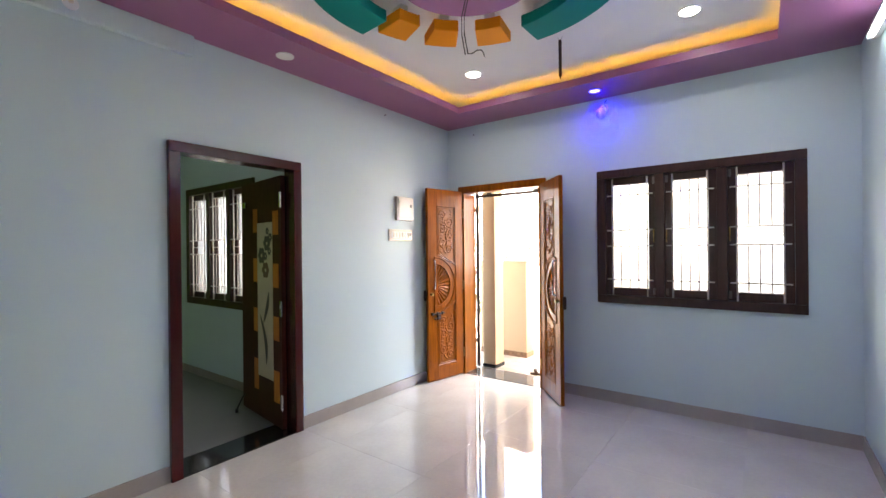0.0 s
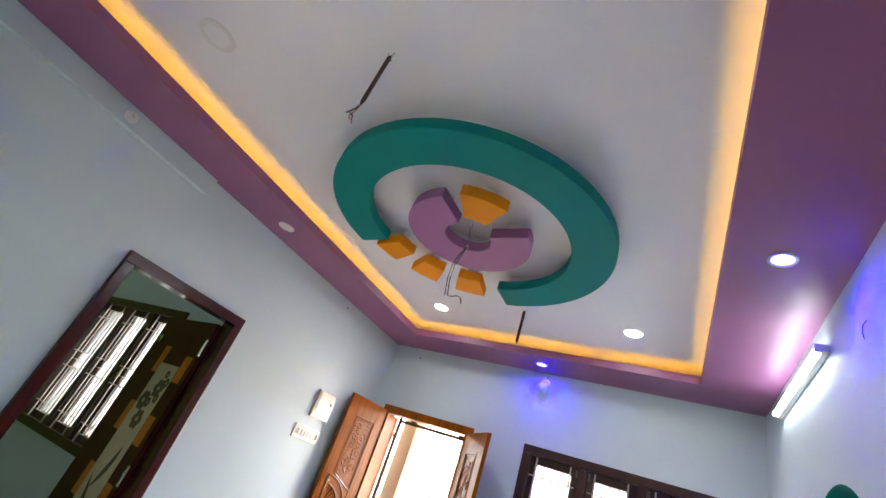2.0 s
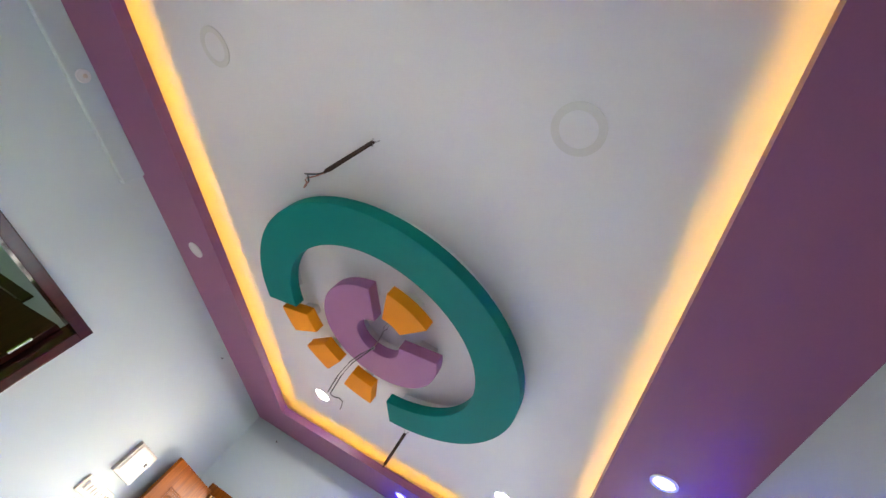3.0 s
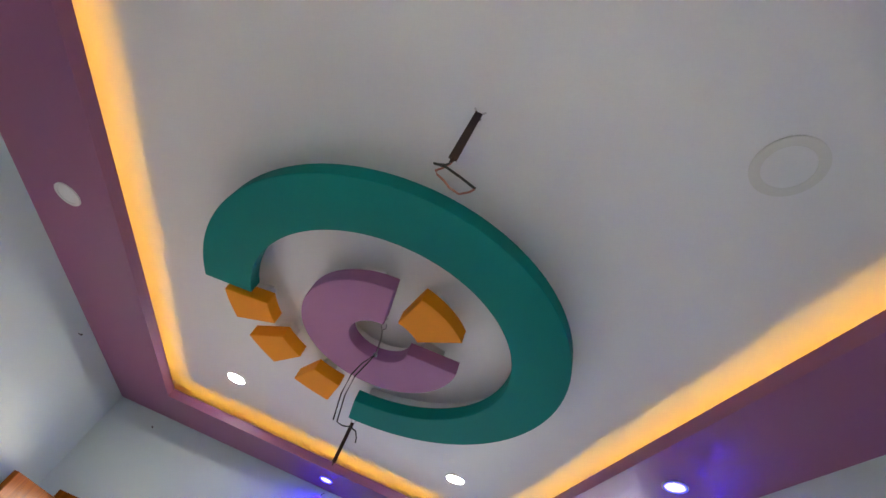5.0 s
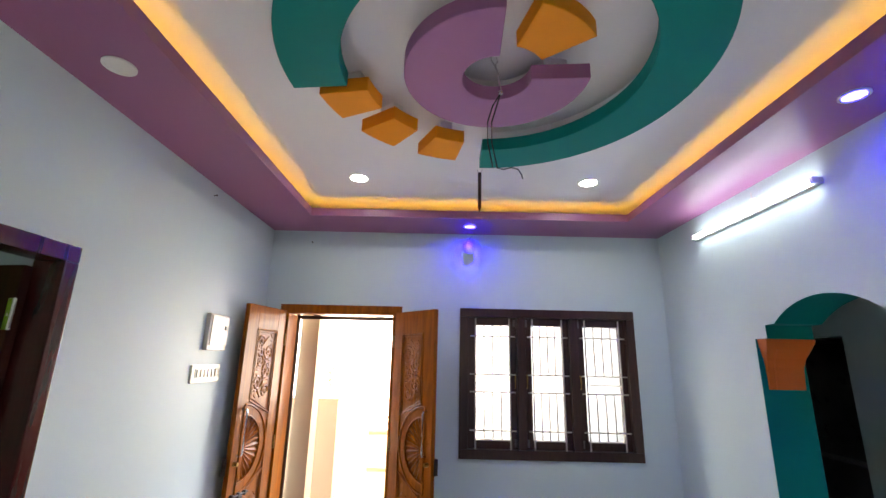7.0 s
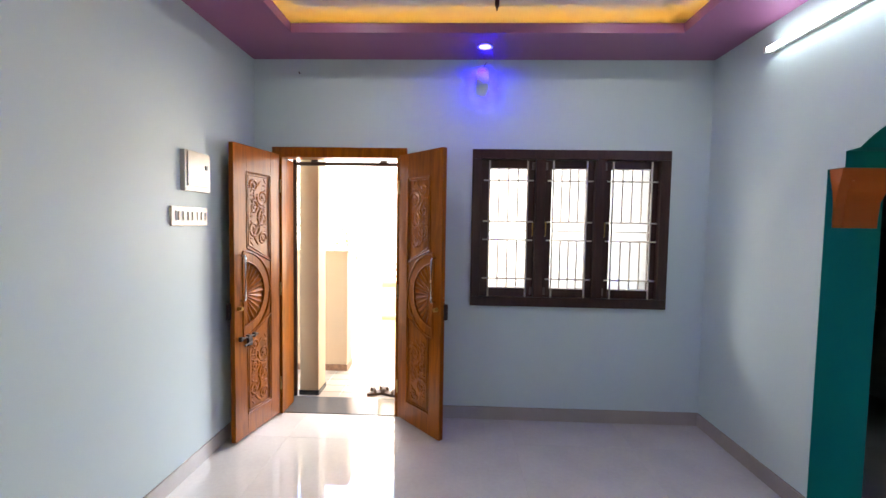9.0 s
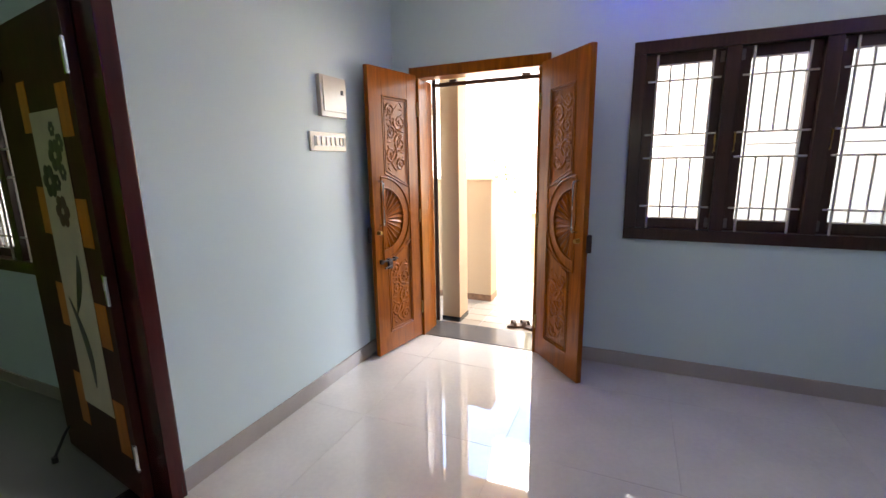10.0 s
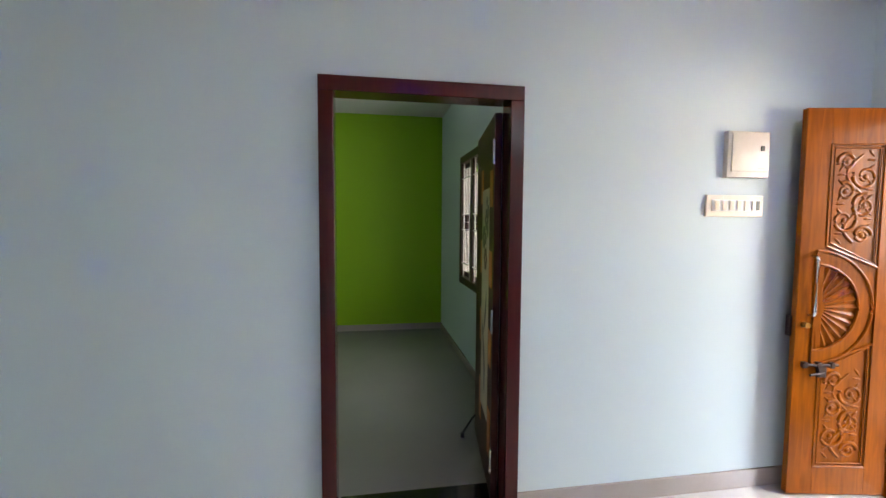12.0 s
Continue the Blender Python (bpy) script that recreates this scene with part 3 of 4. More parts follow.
def window(name, x0, x1, z0, z1, y, label):
    """Three tall lights in a heavy dark frame, each with a pale welded grille in front."""
    w, h = x1 - x0, z1 - z0
    t = tagged(new(name), label, "window", kind="structure")
    t.matrix_world = pose((x0 + x1) / 2, y, (z0 + z1) / 2)
    bm = bmesh.new()
    fr = 0.072
    for s in ((-w / 2, w / 2, -0.018, 0.10, h / 2 - fr, h / 2), (-w / 2, w / 2, -0.018, 0.10, -h / 2, -h / 2 + fr),
              (-w / 2, -w / 2 + fr, -0.018, 0.10, -h / 2 + fr, h / 2 - fr), (w / 2 - fr, w / 2, -0.018, 0.10, -h / 2 + fr, h / 2 - fr)):
        box(bm, *s, bevel=0.004)
    part("window_frame", bm, WENGE, t)
    pitch = (w - 2 * fr) / 3
    for i in range(2):
        cx = -w / 2 + fr + pitch * (i + 1)
        part("mullion", boxes((cx - 0.036, cx + 0.036, -0.012, 0.09, -h / 2 + fr, h / 2 - fr), bevel=0.004), WENGE, t)
    for i in range(3):
        a = -w / 2 + fr + pitch * i + (0.036 if i else 0)
        b = -w / 2 + fr + pitch * (i + 1) - (0.036 if i < 2 else 0)
        za, zb = -h / 2 + fr, h / 2 - fr
        gx0, gx1 = a + 0.058, b - 0.058
        ga, gb = za + 0.068, zb - 0.066
        sash = part("sash", boxes((a, gx0, 0.035, 0.075, za, zb), (gx1, b, 0.035, 0.075, za, zb), (gx0, gx1, 0.035, 0.075, za, ga), (gx0, gx1, 0.035, 0.075, gb, zb), bevel=0.003), WENGE, t)
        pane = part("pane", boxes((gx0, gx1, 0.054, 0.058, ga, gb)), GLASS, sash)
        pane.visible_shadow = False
        bm = bmesh.new()
        hx = a + 0.014 if i else b - 0.014
        tube(bm, [(hx, 0.034, -0.055), (hx, 0.015, -0.05), (hx, 0.012, 0.0), (hx, 0.015, 0.05), (hx, 0.034, 0.055)], 0.005)
        part("handle", bm, BRASS, sash, "small brass handle")
        for zz in (za + 0.045, zb - 0.045):
            part("hinge", boxes((hx - 0.011, hx + 0.011, 0.028, 0.0352, zz - 0.03, zz + 0.03), bevel=0.002), RUSTSTEEL, sash)
        # grille
        c = (gx0 + gx1) / 2
        hw = (gx1 - gx0) / 2 - 0.004
        g = part("grille", boxes((gx0 + 0.014, gx1 - 0.014, -0.002, 0.004, gb - 0.008, gb), bevel=0.001), PALEBAR, t, "pale painted iron grille")
        zr = (gb - 0.095, h * 0.045, -h * 0.072, ga + 0.075)
        bm = bmesh.new()
        for s in (-1, 1):
            rod(bm, (c + s * hw, 0, ga - 0.075), (c + s * hw, 0, gb + 0.055), 0.0068, seg=8)
        part("upright", bm, PALEBAR, g)
        bm = bmesh.new()
        for z in zr:
            rod(bm, (gx0 - 0.042, -0.006, z), (gx1 + 0.042, -0.006, z), 0.0058, seg=8)
        rod(bm, (c - hw, -0.002, (zr[1] + zr[2]) / 2), (c + hw, -0.002, (zr[1] + zr[2]) / 2), 0.004, seg=8)
        rod(bm, (c - hw, -0.002, ga + 0.002), (c + hw, -0.002, ga + 0.002), 0.004, seg=8)
        part("rail", bm, PALEBAR, g)
        for k in range(1, 4):
            x = c - hw + 2 * hw * k / 4
            bm = bmesh.new()
            rod(bm, (x, 0.002, zr[1]), (x, 0.002, gb - 0.004), 0.0060, seg=6)
            rod(bm, (x, 0.002, ga), (x, 0.002, zr[2]), 0.0060, seg=6)
            part("bar", bm, PALEBAR, g)
    return t


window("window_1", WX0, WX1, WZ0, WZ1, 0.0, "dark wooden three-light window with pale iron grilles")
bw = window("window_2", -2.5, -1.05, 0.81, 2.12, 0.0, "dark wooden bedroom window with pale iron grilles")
bw.matrix_world = pose(-1.775, BW, 1.465)

# ---- main door ----
mdoor = tagged(new("door_1"), "brown wooden main door frame with two open leaves", "door", kind="structure")
mdoor.matrix_world = pose((DX0 + DX1) / 2, 0, 0)
hwd = (DX1 - DX0) / 2
part("head", boxes((-hwd, hwd, -0.018, 0.12, DZ - 0.078, DZ), bevel=0.005), TEAK, mdoor)
for s in (-1, 1):
    part("jamb", boxes((s * hwd, s * (hwd - 0.078), -0.018, 0.215, 0, DZ - 0.078), bevel=0.005), TEAK, mdoor)
part("threshold", boxes((-hwd + 0.002, hwd - 0.002, 0.0, 0.325, -0.06, 0.006), bevel=0.003), SILLSTONE, mdoor, "polished grey granite sill")


def spiral(cx, cz, r, turns, a0, hand, steps=26):
    pts = []
    for i in range(steps):
        f = i / (steps - 1)
        a = a0 + hand * turns * 2 * math.pi * f
        rr = r * (1 - 0.8 * f)
        pts.append((cx + rr * math.cos(a), 0, cz + rr * math.sin(a)))
    return pts


def scroll_group(bm, x, z0, z1, w, y, flip):
    """Carved vine: a wavy stem with curling tendrils, buds and leaves, lying on the panel at depth y."""
    n = 44
    stem = [(x + 0.20 * w * math.sin(i / (n - 1) * 3.2 * math.pi) * flip, y, z0 + (z1 - z0) * i / (n - 1)) for i in range(n)]
    tube(bm, stem, 0.0105, 6, 0.6)
    k = 6
    for i in range(k):
        cz = z0 + (z1 - z0) * (i + 0.5) / k
        sgn = flip * (1 if i % 2 else -1)
        cx, r = x + sgn * w * 0.20, w * (0.27 if i in (1, 2, 4) else 0.2)
        tube(bm, [(p[0], y, p[2]) for p in spiral(cx, cz, r, 1.5, 0.7 * i, sgn)], 0.012, 8, 0.5)
        bmesh.ops.create_icosphere(bm, subdivisions=2, radius=0.014, matrix=Matrix.Translation((cx, y, cz)) @ Matrix.Diagonal((1, 0.7, 1, 1)))
        for d, tilt in ((0.045, 0.7), (-0.03, -0.8), (0.01, 1.5)):
            bmesh.ops.create_icosphere(bm, subdivisions=1, radius=0.02, matrix=Matrix.Translation((x - sgn * w * 0.30, y, cz + d)) @ Matrix.Rotation(tilt * sgn, 4, "Y") @ Matrix.Diagonal((0.42, 0.45, 1.35, 1)))


LW, LH, LT = 0.515, 2.042, 0.036


def main_leaf(name, hinge, angle, hand, label):
    """A carved leaf. Local x runs from the hinge (0) to the free edge; its carved face looks to local -y."""
    t = tagged(new(name), label, "door leaf", "main door leaves")
    t.matrix_world = pose(*hinge, 0, 0, angle)
    s = hand
    X = lambda a, b: (min(s * a, s * b), max(s * a, s * b))
    part("slab", boxes((*X(0.0, LW), 0.008, LT, 0.012, LH), bevel=0.003), TEAK, t)
    pa, pb = 0.115, 0.385      # carved field across the leaf
    z1, z2, z3, z4 = 0.165, 0.72, 1.36, 1.86
    cz, R1, R2 = 1.02, 0.295, 0.225
    fx = 0.43                  # the sunburst's flat side, towards the free edge
    # stiles and rails, with the recessed fields left open
    part("stile", boxes((*X(0.0, pa), 0.0, 0.0079, 0.012, LH), bevel=0.002), TEAK, t)
    part("stile", boxes((*X(pb, LW), 0.0, 0.0079, 0.012, LH), bevel=0.002), TEAK, t)
    part("rail", boxes((*X(pa, pb), 0.0, 0.0079, 0.012, z1), bevel=0.002), TEAK, t)
    part("rail", boxes((*X(pa, pb), 0.0, 0.0079, z4, LH), bevel=0.002), TEAK, t)
    # rounded middle field: outer band
    m = Matrix(((s, 0, 0, 0), (0, 0, 1, -0.002), (0, 1, 0, 0), (0, 0, 0, 1)))
    band = bmesh.new()
    out = [(fx - R1 * math.sin(a), cz + R1 * math.cos(a)) for a in [math.pi * i / 28 for i in range(29)]]
    inn = [(fx - R2 * math.sin(a), cz + R2 * math.cos(a)) for a in [math.pi * i / 28 for i in range(29)]]
    prism(band, out + inn[::-1], m, 0.0105)
    part("arch_band", band, TEAK, t)
    mould = bmesh.new()
    for rr, th in ((R1, 0.008), (R2, 0.007)):
        tube(mould, [(s * (fx - rr * math.sin(a)), -0.003, cz + rr * math.cos(a)) for a in [math.pi * i / 30 for i in range(31)]], th, 8)
    tube(mould, [(s * fx, -0.003, cz - R1), (s * fx, -0.003, cz + R1)], 0.006, 6)
    part("arch_moulding", mould, TEAK, t)
    # sunburst rays
    for i in range(15):
        a = math.pi * (i + 0.5) / 15
        d = math.pi / 15 * 0.40
        ray = bmesh.new()
        def P(r, aa, y):
            return (s * (fx - r * math.sin(aa)), y, cz + r * math.cos(aa))
        v = [ray.verts.new(P(0.062, a - d, 0.008)), ray.verts.new(P(0.062, a + d, 0.008)), ray.verts.new(P(R2 - 0.012, a + d, 0.008)), ray.verts.new(P(R2 - 0.012, a - d, 0.008)),
             ray.verts.new(P(0.062, a, 0.001)), ray.verts.new(P(R2 - 0.006, a, -0.004))]
        for f in ((0, 4, 5, 3), (1, 2, 5, 4), (0, 1, 4), (3, 5, 2)):
            ray.faces.new([v[k] for k in f])
        part("ray", ray, TEAK, t)
    hub = bmesh.new()
    prism(hub, [(fx - 0.056 * math.sin(a), cz + 0.056 * math.cos(a)) for a in [math.pi * i / 14 for i in range(15)]], m, 0.0105)
    part("hub", hub, TEAK, t)
    # panel mouldings and scrolls
    for za, zb, top in ((z1, z2, False), (z3, z4, True)):
        mo = bmesh.new()
        for i in (0, 1):
            o = 0.018 * i
            loop = [(pa + o, za + o), (pb - o, za + o), (pb - o, zb - o), (pa + o, zb - o)]
            if top:
                loop = [(pa + o, za - 0.13 + o), (pb - o, za - 0.02 + o), (pb - o, zb - o), (pa + o, zb - o)]
            else:
                loop = [(pa + o, za + o), (pb - o, za + o), (pb - o, zb + 0.0 - o), (pa + o, zb + 0.11 - o)]
            for (ax, az), (bx, bz) in zip(loop, loop[1:] + loop[:1]):
                tube(mo, [(s * ax, 0.001, az), (s * (ax + bx) / 2, 0.001, (az + bz) / 2), (s * bx, 0.001, bz)], 0.0065 if i == 0 else 0.004, 6)
        part("panel_moulding", mo, TEAK, t)
        sc = bmesh.new()
        scroll_group(sc, s * (pa + pb) / 2, za + (0.05 if not top else 0.0), zb - 0.05, 0.24, 0.0105, s)
        for v in sc.verts:
            v.co.y = 0.0088 + (v.co.y - 0.0105) * 0.75
        part("carving", sc, TEAK, t, "carved scrolling vine")
    # pull handle, lock and hinges
    hx = s * 0.452
    h = bmesh.new()
    tube(h, [(hx, 0.0, 0.98), (hx, -0.035, 0.985), (hx, -0.04, 1.0), (hx, -0.04, 1.27), (hx, -0.035, 1.285), (hx, 0.0, 1.29)], 0.008, 10)
    part("pull_handle", h, STEEL, t, "slim polished pull handle")
    k = bmesh.new()
    rod(k, (s * 0.475, 0.0, 0.93), (s * 0.475, -0.012, 0.93), 0.016, 0.016, 16)
    rod(k, (s * 0.475, -0.012, 0.93), (s * 0.475, -0.03, 0.93), 0.011, 0.014, 16)
    part("lock_knob", k, BRASS, t)
    part("lock_box", boxes((*X(LW - 0.02, LW + 0.012), LT - 0.01, LT + 0.02, 0.86, 0.97), bevel=0.003), IRON, t, "dark rim lock")
    for z in (0.25, 1.0, 1.8):
        hg = bmesh.new()
        rod(hg, (0, -0.004, z - 0.05), (0, -0.004, z + 0.05), 0.007, seg=10)
        part("hinge", hg, BRASS, t)
    return t


left_leaf = main_leaf("door_leaf", (0.205, -0.022, 0), 79, -1, "carved golden-brown teak door leaf standing open against the wall")
right_leaf = main_leaf("door_leaf", (1.135, -0.022, 0), 312, 1, "carved golden-brown teak door leaf standing half open")
# the sliding bolt on the left-hand leaf
bolt = bmesh.new()
rod(bolt, (-0.30, -0.018, 0.72), (-0.485, -0.018, 0.72), 0.007, seg=10)
for x in (-0.33, -0.40, -0.47):
    box(bolt, x - 0.010, x + 0.010, -0.026, 0.0, 0.705, 0.735, 0.002)
box(bolt, -0.40, -0.36, -0.022, -0.004, 0.655, 0.71, 0.002)
rod(bolt, (-0.37, -0.02, 0.68), (-0.45, -0.03, 0.67), 0.006, seg=8)
part("sliding_bolt", bolt, IRON, left_leaf, "dark iron sliding bolt")

# iron security door frame outside the main door
gd = thing("security_gate", (0.2, 0.30, 0), "dark brown iron security gate frame outside the main door", "gate")
part("post", boxes((-0.012, 0.018, -0.012, 0.012, 0.02, 2.06), bevel=0.002), IRON, gd)
part("post", boxes((0.945, 0.975, -0.012, 0.012, 0.02, 2.06), bevel=0.002), IRON, gd)
part("top_rail", boxes((-0.012, 0.975, -0.012, 0.012, 2.0, 2.03), bevel=0.002), IRON, gd)
for z in (0.32, 1.12, 1.86):
    bm = boxes((-0.05, -0.012, -0.008, 0.008, z - 0.02, z + 0.02), bevel=0.002)
    rod(bm, (-0.03, -0.012, z - 0.03), (-0.03, -0.012, z + 0.03), 0.008)
    part("lug", bm, IRON, gd)
for x in (0.18, 0.76):
    part("bracket", boxes((x - 0.03, x + 0.03, -0.03, 0.0, 2.028, 2.045), bevel=0.002), IRON, gd)

# ---- bedroom door ----
bd = tagged(new("door_2"), "dark red-brown wooden bedroom door frame", "door", kind="structure")
bd.matrix_world = pose(0, (BY0 + BY1) / 2, 0)
hb, JW = (BY1 - BY0) / 2, 0.067           # half width of the frame, width of a jamb
part("head", boxes((-0.10, 0.03, -hb, hb, BZ - JW, BZ), bevel=0.005), MAHOG, bd)
for s in (-1, 1):
    part("jamb", boxes((-0.10, 0.03, s * hb, s * (hb - JW), 0, BZ - JW), bevel=0.005), MAHOG, bd)
part("lining", boxes((-WT, -0.1005, -hb, -hb + 0.03, 0, BZ), (-WT, -0.1005, hb - 0.03, hb, 0, BZ), (-WT, -0.1005, -hb + 0.03, hb - 0.03, BZ - 0.004, BZ)), WALL, bd, "painted plaster reveal")
part("threshold", boxes((-0.245, 0.02, -hb + JW - 0.0005, hb - JW - 0.0005, -0.02, 0.008), bevel=0.002), GRANITE, bd, "black granite sill")

leaf = tagged(new("bedroom_door_leaf"), "open dark laminate door leaf with tan blocks and cream floral strip", "door leaf")
leaf.matrix_world = pose(-0.088, BY1 - JW - 0.004, 0, 0, 0, 172)
# local x: from the hinge to the free edge; the visible face looks to local +y
BLW = 0.78
part("slab", boxes((0.0, BLW, 0.0, 0.035, 0.012, 1.99), bevel=0.002), LAMINATE, leaf)
for z0, z1 in ((1.53, 1.72), (1.11, 1.30), (0.69, 0.88), (0.20, 0.45)):
    part("tan_block", boxes((0.045, 0.143, 0.0352, 0.0372, z0, z1), bevel=0.0006), LAMORANGE, leaf)
    part("tan_block", boxes((0.437, 0.525, 0.0352, 0.0372, z0 + 0.03, z1 + 0.04), bevel=0.0006), LAMORANGE, leaf)
strip = part("cream_strip", boxes((0.145, 0.435, 0.0375, 0.040, 0.36, 1.635), bevel=0.0006), LAMCREAM, leaf, "cream laminate strip")


def flower(bm, cx, cz, r):
    """Six flat petals round a small open middle."""
    for k in range(6):
        a = k * math.pi / 3
        bmesh.ops.create_icosphere(bm, subdivisions=2, radius=r * 0.42, matrix=Matrix.Translation((cx + r * 0.6 * math.cos(a), 0.0402, cz + r * 0.6 * math.sin(a))) @ Matrix.Diagonal((1, 0.04, 1, 1)))


for cx, cz, r in ((0.246, 1.465, 0.066), (0.348, 1.365, 0.070), (0.185, 1.51, 0.038), (0.20, 1.40, 0.034), (0.275, 1.36, 0.036), (0.235, 1.565, 0.030)):
    bm = bmesh.new()
    flower(bm, cx, cz, r)
    part("flower", bm, DARKINK, strip)
bm = bmesh.new()
flower(bm, 0.275, 1.245, 0.068)
part("flower", bm, LEATHER, strip, "brown flower")


def curved_leaf(bm, x0, z0, x1, z1, bow, width):
    """A flat tapered blade from one point to another, bowed sideways."""
    n, up, down = 14, [], []
    for i in range(n + 1):
        f = i / n
        x, z = x0 + (x1 - x0) * f + bow * math.sin(math.pi * f), z0 + (z1 - z0) * f
        h = width * math.sin(math.pi * f) ** 0.8 + 0.002
        up.append((x - h, z))
        down.append((x + h, z))
    prism(bm, up + down[::-1], Matrix(((1, 0, 0, 0), (0, 0, 1, 0.0402), (0, 1, 0, 0), (0, 0, 0, 1))), 0.0008)


bm = bmesh.new()
curved_leaf(bm, 0.218, 1.07, 0.326, 0.80, -0.02, 0.024)
curved_leaf(bm, 0.390, 0.87, 0.270, 0.47, -0.045, 0.026)
part("stem", bm, DARKINK, strip)
for z in (0.22, 0.95, 1.80):
    bm = boxes((-0.012, 0.025, 0.0352, 0.039, z - 0.06, z + 0.06), bevel=0.001)
    rod(bm, (-0.006, 0.04, z - 0.06), (-0.006, 0.04, z + 0.06), 0.006)
    part("hinge", bm, STEEL, leaf, "steel butt hinge")
bm = bmesh.new()
box(bm, 0.66, 0.72, 0.0352, 0.05, 1.78, 1.83, 0.003)
part("tower_bolt", bm, STEEL, leaf)
bm = bmesh.new()
tube(bm, [(0.73, 0.036, 0.13), (0.72, 0.06, 0.11), (0.69, 0.11, 0.05), (0.68, 0.13, 0.022)], 0.007)
rod(bm, (0.68, 0.13, 0.0), (0.68, 0.13, 0.03), 0.013, 0.012, 12)
part("door_stop", bm, BLACK, leaf, "black foot-operated door stop")

# ---- arch capitals ----


def capital(name, y, sgn):
    """Flared plaster capital on a jamb; sgn is the way that it juts into the opening."""
    t = thing(name, (W + 0.14, y, 1.535), "flared orange plaster capital on the teal arch jamb", "capital", "arch capitals")
    prof = [(0.014, 0.0), (0.016, 0.06), (0.02, 0.13), (0.034, 0.18), (0.05, 0.215), (0.06, 0.235), (0.074, 0.27), (0.082, 0.294)]
    bm = bmesh.new()
    rings = []
    for o, z in prof:
        ex = 0.098 + o * 0.42
        rings.append([bm.verts.new(p) for p in ((-ex, -0.002 * sgn, z), (-ex, sgn * o, z), (ex + o * 0.4, sgn * o, z), (ex + o * 0.4, -0.002 * sgn, z))])
    for a, b in zip(rings, rings[1:]):
        for k in range(4):
            bm.faces.new((a[k], a[(k + 1) % 4], b[(k + 1) % 4], b[k]))
    bm.faces.new(rings[0][::-1])
    bm.faces.new(rings[-1])
    part("moulding", bm, CAPITAL, t)
    flute = bmesh.new()
    for x in (-0.06,):
        tube(flute, [(x, sgn * (o + 0.001), z) for o, z in prof[:6]], 0.006, 6)
    part("flute", flute, CAPITAL, t)


capital("arch_capital", AC + AJ, -1)
capital("arch_capital", AC - AJ, 1)

# ---- kitchen seen through the arch ----
kc = thing("kitchen_counter", (5.85, 0.4, 0), "dark kitchen counter with a pale stone edge", "counter")
part("base", boxes((-0.38, 0.42, -1.6, 1.9, 0, 0.79)), DARKTILE, kc)
part("worktop", boxes((-0.42, 0.42, -1.6, 1.9, 0.79, 0.84), bevel=0.006), COUNTER, kc)
lf = thing("loft_shelf", (5.9, 0.4, 1.95), "dark concrete loft shelf above the kitchen counter", "shelf")
part("slab", boxes((-0.4, 0.4, -1.6, 1.9, 0, 0.07), bevel=0.004), DARKTILE, lf)

# ---- porch and outdoors ----
structure("ground", boxes((-150, 150, -150, 150, -0.25, -0.15)), SOIL, "dry sunlit ground reaching the horizon")
structure("porch_floor", boxes((-0.24, 3.74, WT + 0.09, 1.9, -0.16, -0.016)), GROUT, "porch slab")
structure("porch_roof", boxes((-0.24, 3.74, WT, 1.32, 2.62, 2.75), (-0.24, 3.74, 1.18, 1.32, 2.36, 2.62)), CREAM, "cream porch roof slab with a front beam")
pier = thing("porch_pillar", (0.30, 0.475, 0), "cream painted square porch pillar with a dark base", "pillar")
part("shaft", boxes((-0.095, 0.072, -0.075, 0.125, -0.015, 2.62), bevel=0.004), CREAM, pier)
part("base_trim", boxes((-0.099, 0.078, -0.081, 0.131, -0.015, 0.030), bevel=0.002), GRANITE, pier, "dark stone base trim")
low = thing("low_porch_wall", (0.325, 1.16, 0), "low cream porch wall end with a brown tile base", "low wall")
part("wall", boxes((-0.55, 0.135, -0.11, 0.10, -0.015, 1.218), bevel=0.004), CREAM, low)
part("base_tile", boxes((-0.55, 0.139, -0.116, 0.104, -0.015, 0.055), bevel=0.002), mottled("brown_base_tile", (0.20, 0.10, 0.05), 0.4, scale=25, amount=0.5), low, "brown patterned base tile")
part("coping", boxes((-0.56, 0.15, -0.122, 0.112, 1.2182, 1.24), bevel=0.004), CREAM, low)

gate = thing("compound_gate", (0.60, 2.05, -0.15), "pale yellow iron gate with horizontal rails", "gate")
GATEPAINT = mottled("pale_yellow_gate_paint", (0.62, 0.52, 0.26), 0.4, 0.2, scale=8, amount=0.1)
for x in (0.0, 1.25):
    part("stile", boxes((x, x + 0.04, -0.02, 0.02, 0.06, 1.32), bevel=0.003), GATEPAINT, gate)
for z in (0.06, 0.5, 0.92, 1.0, 1.08, 1.16, 1.28):
    part("rail", boxes((0.04, 1.25, -0.012, 0.012, z, z + 0.03), bevel=0.003), GATEPAINT, gate)
part("sheet", boxes((0.04, 1.25, -0.002, 0.002, 0.09, 0.92)), GATEPAINT, gate)

structure("compound_wall", boxes((-6, -0.3, 2.55, 2.75, -0.16, 1.0), (2.2, 12, 2.55, 2.75, -0.16, 1.0)), WHITEWASH, "whitewashed compound wall")


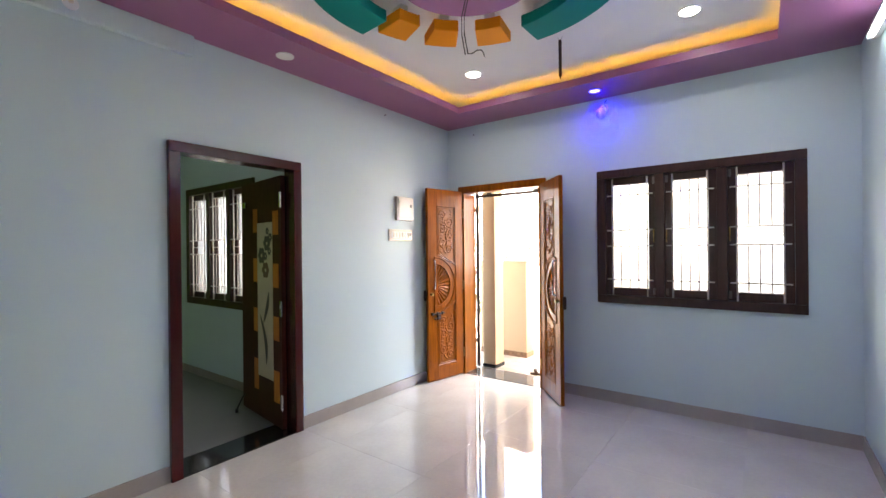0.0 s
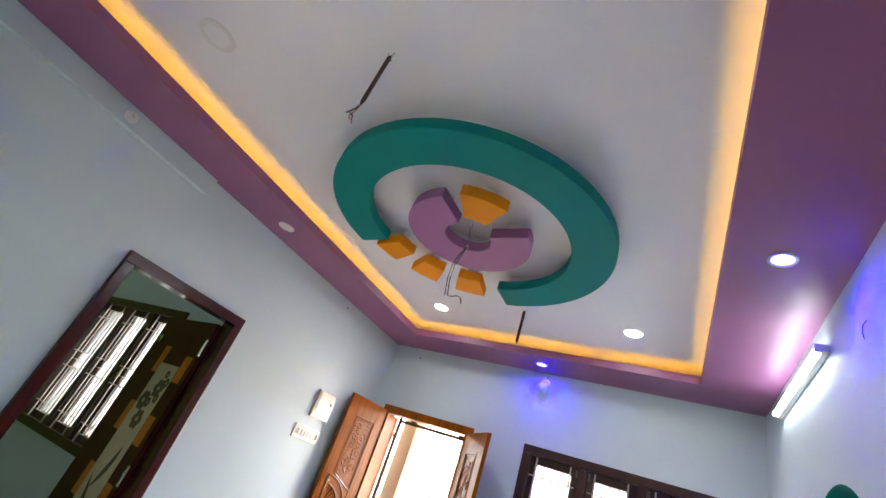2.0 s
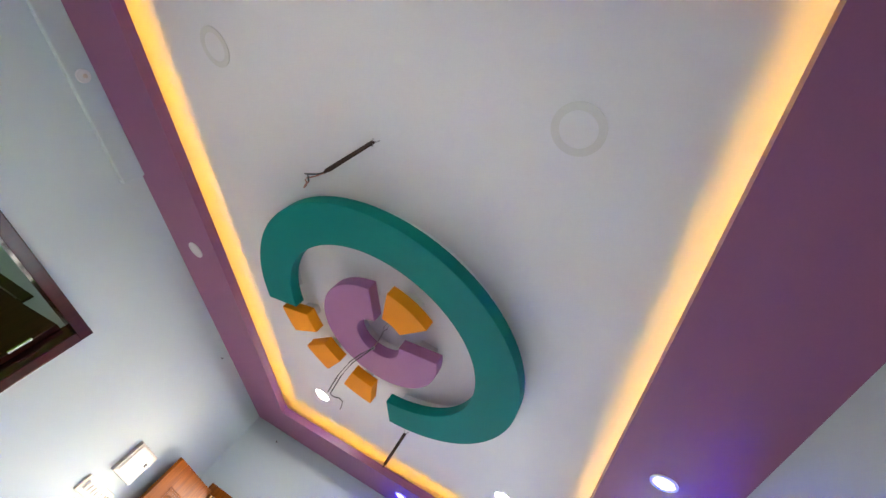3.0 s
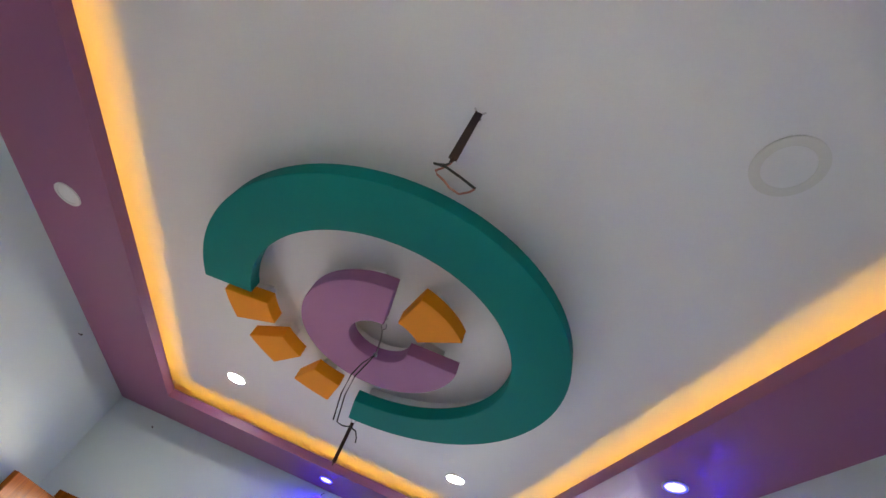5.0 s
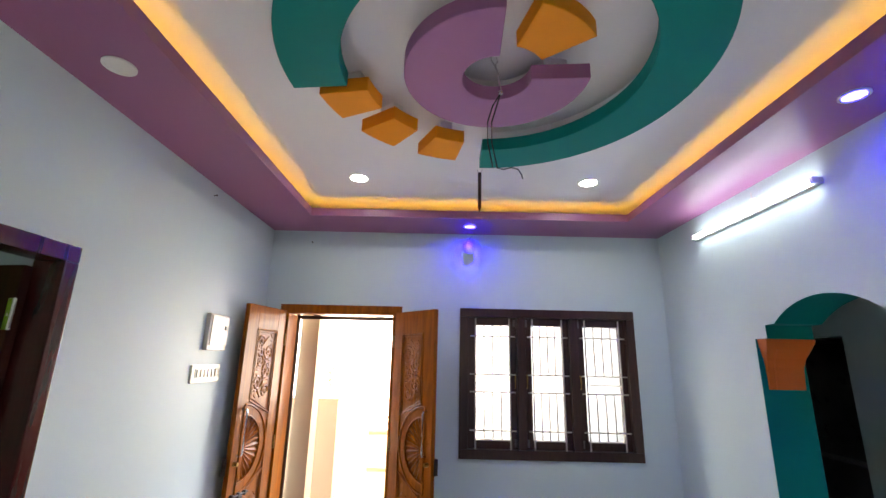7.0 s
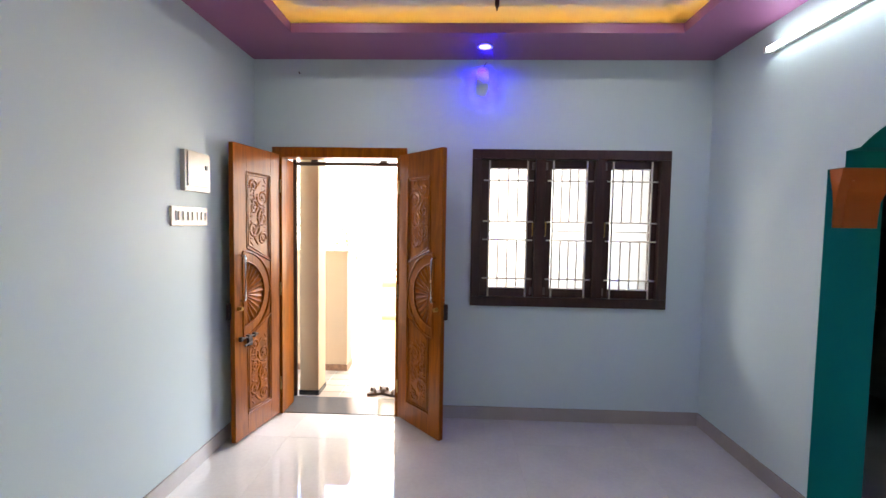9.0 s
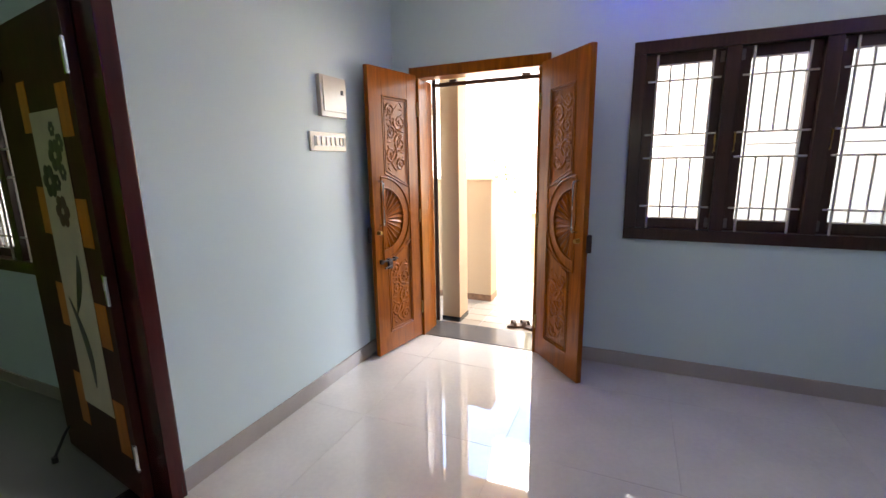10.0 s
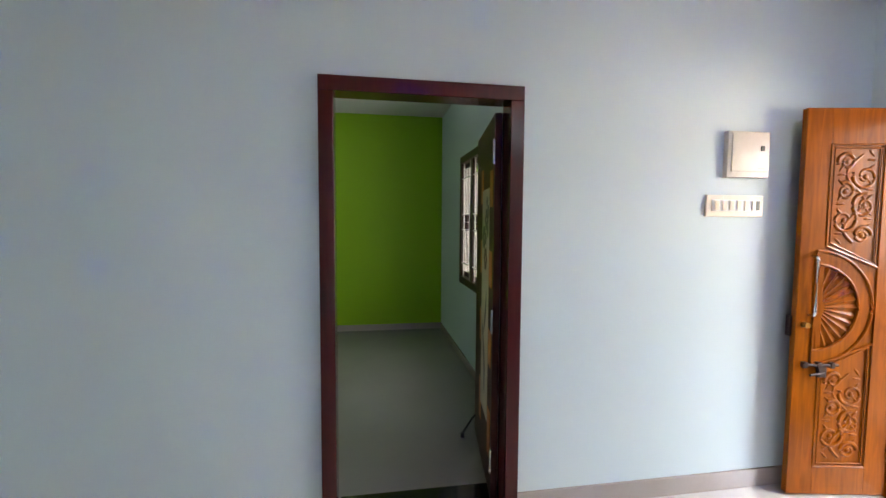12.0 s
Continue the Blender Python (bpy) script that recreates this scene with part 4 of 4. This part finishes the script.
def sandal(x, y, rz):
    t = thing("sandal", (x, y, -0.012), "worn brown leather sandal lying on the porch", "sandal", "pair of sandals", rz)
    pts = []
    for i in range(28):
        a = 2 * math.pi * i / 28
        w = 0.036 + 0.007 * math.cos(a)
        pts.append((0.104 * math.cos(a), w * math.sin(a)))
    bm = bmesh.new()
    prism(bm, pts, Matrix.Identity(4), 0.022)
    part("sole", bm, LEATHER, t)
    for cx, hh in ((0.046, 0.036), (-0.042, 0.046)):
        bm = bmesh.new()
        arc = [(cx, 0.039 * math.cos(math.pi * k / 10), 0.018 + hh * math.sin(math.pi * k / 10)) for k in range(11)]
        for a, b in zip(arc, arc[1:]):
            for off in (0,):
                v = [bm.verts.new((a[0] - 0.014, a[1], a[2])), bm.verts.new((a[0] + 0.014, a[1], a[2])), bm.verts.new((b[0] + 0.014, b[1], b[2])), bm.verts.new((b[0] - 0.014, b[1], b[2]))]
                bm.faces.new(v)
        bmesh.ops.remove_doubles(bm, verts=bm.verts, dist=1e-4)
        bmesh.ops.solidify(bm, geom=bm.faces[:], thickness=0.003)
        part("strap", bm, LEATHER, t)


sandal(0.89, 0.47, 35)
sandal(1.0, 0.45, -20)


SHUTTER = mottled("pale_grey_shutter", (0.42, 0.40, 0.37), 0.6, scale=5, amount=0.1)


def neighbour_house():
    t = thing("neighbour_house", (-1.5, 11, -0.15), "whitewashed two-storey house across the lane", "house")
    part("wall", boxes((-6, 5.5, 0, 7, 0, 6.4)), WHITEWASH, t)
    part("roof", boxes((-6.2, 5.7, -0.25, 7.2, 6.4, 6.6), (-6.2, 5.7, -0.25, -0.1, 6.6, 7.2)), WHITEWASH, t)
    part("storey_band", boxes((-6.1, 5.6, -0.12, -0.001, 3.1, 3.3)), CREAM, t)
    for x, z in ((-4.4, 1.1), (-1.2, 1.1), (2.6, 1.1), (-4.4, 4.2), (-1.2, 4.2), (2.6, 4.2)):
        w = part("window", boxes((x, x + 1.1, -0.05, -0.002, z, z + 1.2), bevel=0.01), SHUTTER, t)
        part("sunshade", boxes((x - 0.15, x + 1.25, -0.5, -0.051, z + 1.3, z + 1.38)), WHITEWASH, w)
        for k in range(2):
            part("pane", boxes((x + 0.08 + k * 0.5, x + 0.52 + k * 0.5, -0.06, -0.0501, z + 0.08, z + 1.12)), SHUTTER, w)


neighbour_house()


def shrub(x, y, size, mat, label, seed):
    rnd = random.Random(seed)
    t = thing("shrub", (x, y, -0.15), label, "shrub", "garden shrubs")
    bm = bmesh.new()
    tips = []
    for k in range(7):
        a = rnd.uniform(0, 6.28)
        r = size * rnd.uniform(0.15, 0.4)
        h = size * rnd.uniform(0.6, 1.1)
        top = Vector((r * math.cos(a), r * math.sin(a), h))
        tube(bm, [(0, 0, 0), (top.x * 0.35, top.y * 0.35, h * 0.5), top], 0.014, 5, 0.35)
        tips.append(top)
    part("stems", bm, BARK, t)
    bm = bmesh.new()
    for k in range(260):
        c = rnd.choice(tips) * rnd.uniform(0.45, 1.08) + Vector((rnd.gauss(0, 0.09), rnd.gauss(0, 0.09), rnd.gauss(0, 0.07))) * size
        m = Matrix.Translation(c) @ Euler((rnd.uniform(-1, 1), rnd.uniform(-1, 1), rnd.uniform(0, 6.3))).to_matrix().to_4x4()
        l, w = rnd.uniform(0.05, 0.1) * size, 0.02 * size
        v = [bm.verts.new(m @ Vector(p)) for p in ((0, 0, 0), (l * 0.5, w, 0.01), (l, 0, -0.01), (l * 0.5, -w, 0.01))]
        bm.faces.new(v)
    part("leaves", bm, mat, t)


shrub(-3.4, 8.6, 1.9, LEAF, "leafy green garden shrub", 3)
shrub(-5.6, 8.9, 2.1, LEAFY, "yellow-green leafy shrub in the garden", 5)
shrub(-1.6, 9.2, 1.6, LEAF, "leafy green garden shrub", 7)
shrub(-1.0, 2.1, 1.5, LEAF, "leafy green shrub beside the porch", 9)

# ---- hall floor and porch tiles ----
floor = structure("floor", boxes((-0.02, W + 0.28, BACK, 0.0, -0.12, -0.0026)), GROUT, "polished beige vitrified tile floor")


def tile_grid(owner, x_lines, y_lines, z0, z1, gap, mat):
    shapes = {}
    for x0, x1 in zip(x_lines, x_lines[1:]):
        for y0, y1 in zip(y_lines, y_lines[1:]):
            key = (round(x1 - x0, 4), round(y1 - y0, 4))
            if key not in shapes:
                w, d = key[0] / 2 - gap / 2, key[1] / 2 - gap / 2
                bm = bmesh.new()
                box(bm, -w, w, -d, d, z0, z1, 0.0008)
                bmesh.ops.recalc_face_normals(bm, faces=bm.faces)
                me = bpy.data.meshes.new("tile")
                bm.to_mesh(me)
                bm.free()
                me.materials.append(mat)
                shapes[key] = me
            o = new("tile", shapes[key])
            o.parent = owner
            o.location = ((x0 + x1) / 2, (y0 + y1) / 2, 0)


tile_grid(floor, [0.0, 0.41, 1.21, 2.01, 2.81, W, W + 0.28], [BACK, -4.39, -3.59, -2.79, -1.99, -1.19, -0.39, 0.0], -0.0024, 0.0, 0.0009, FLOORTILE)
porch = bpy.data.objects["porch_floor"]
rx = [-0.24 + 0.199 * i for i in range(21)]
ry = [WT + 0.09 + 0.157 * i for i in range(11)]
tile_grid(porch, rx, ry, -0.0158, -0.012, 0.006, PORCH)
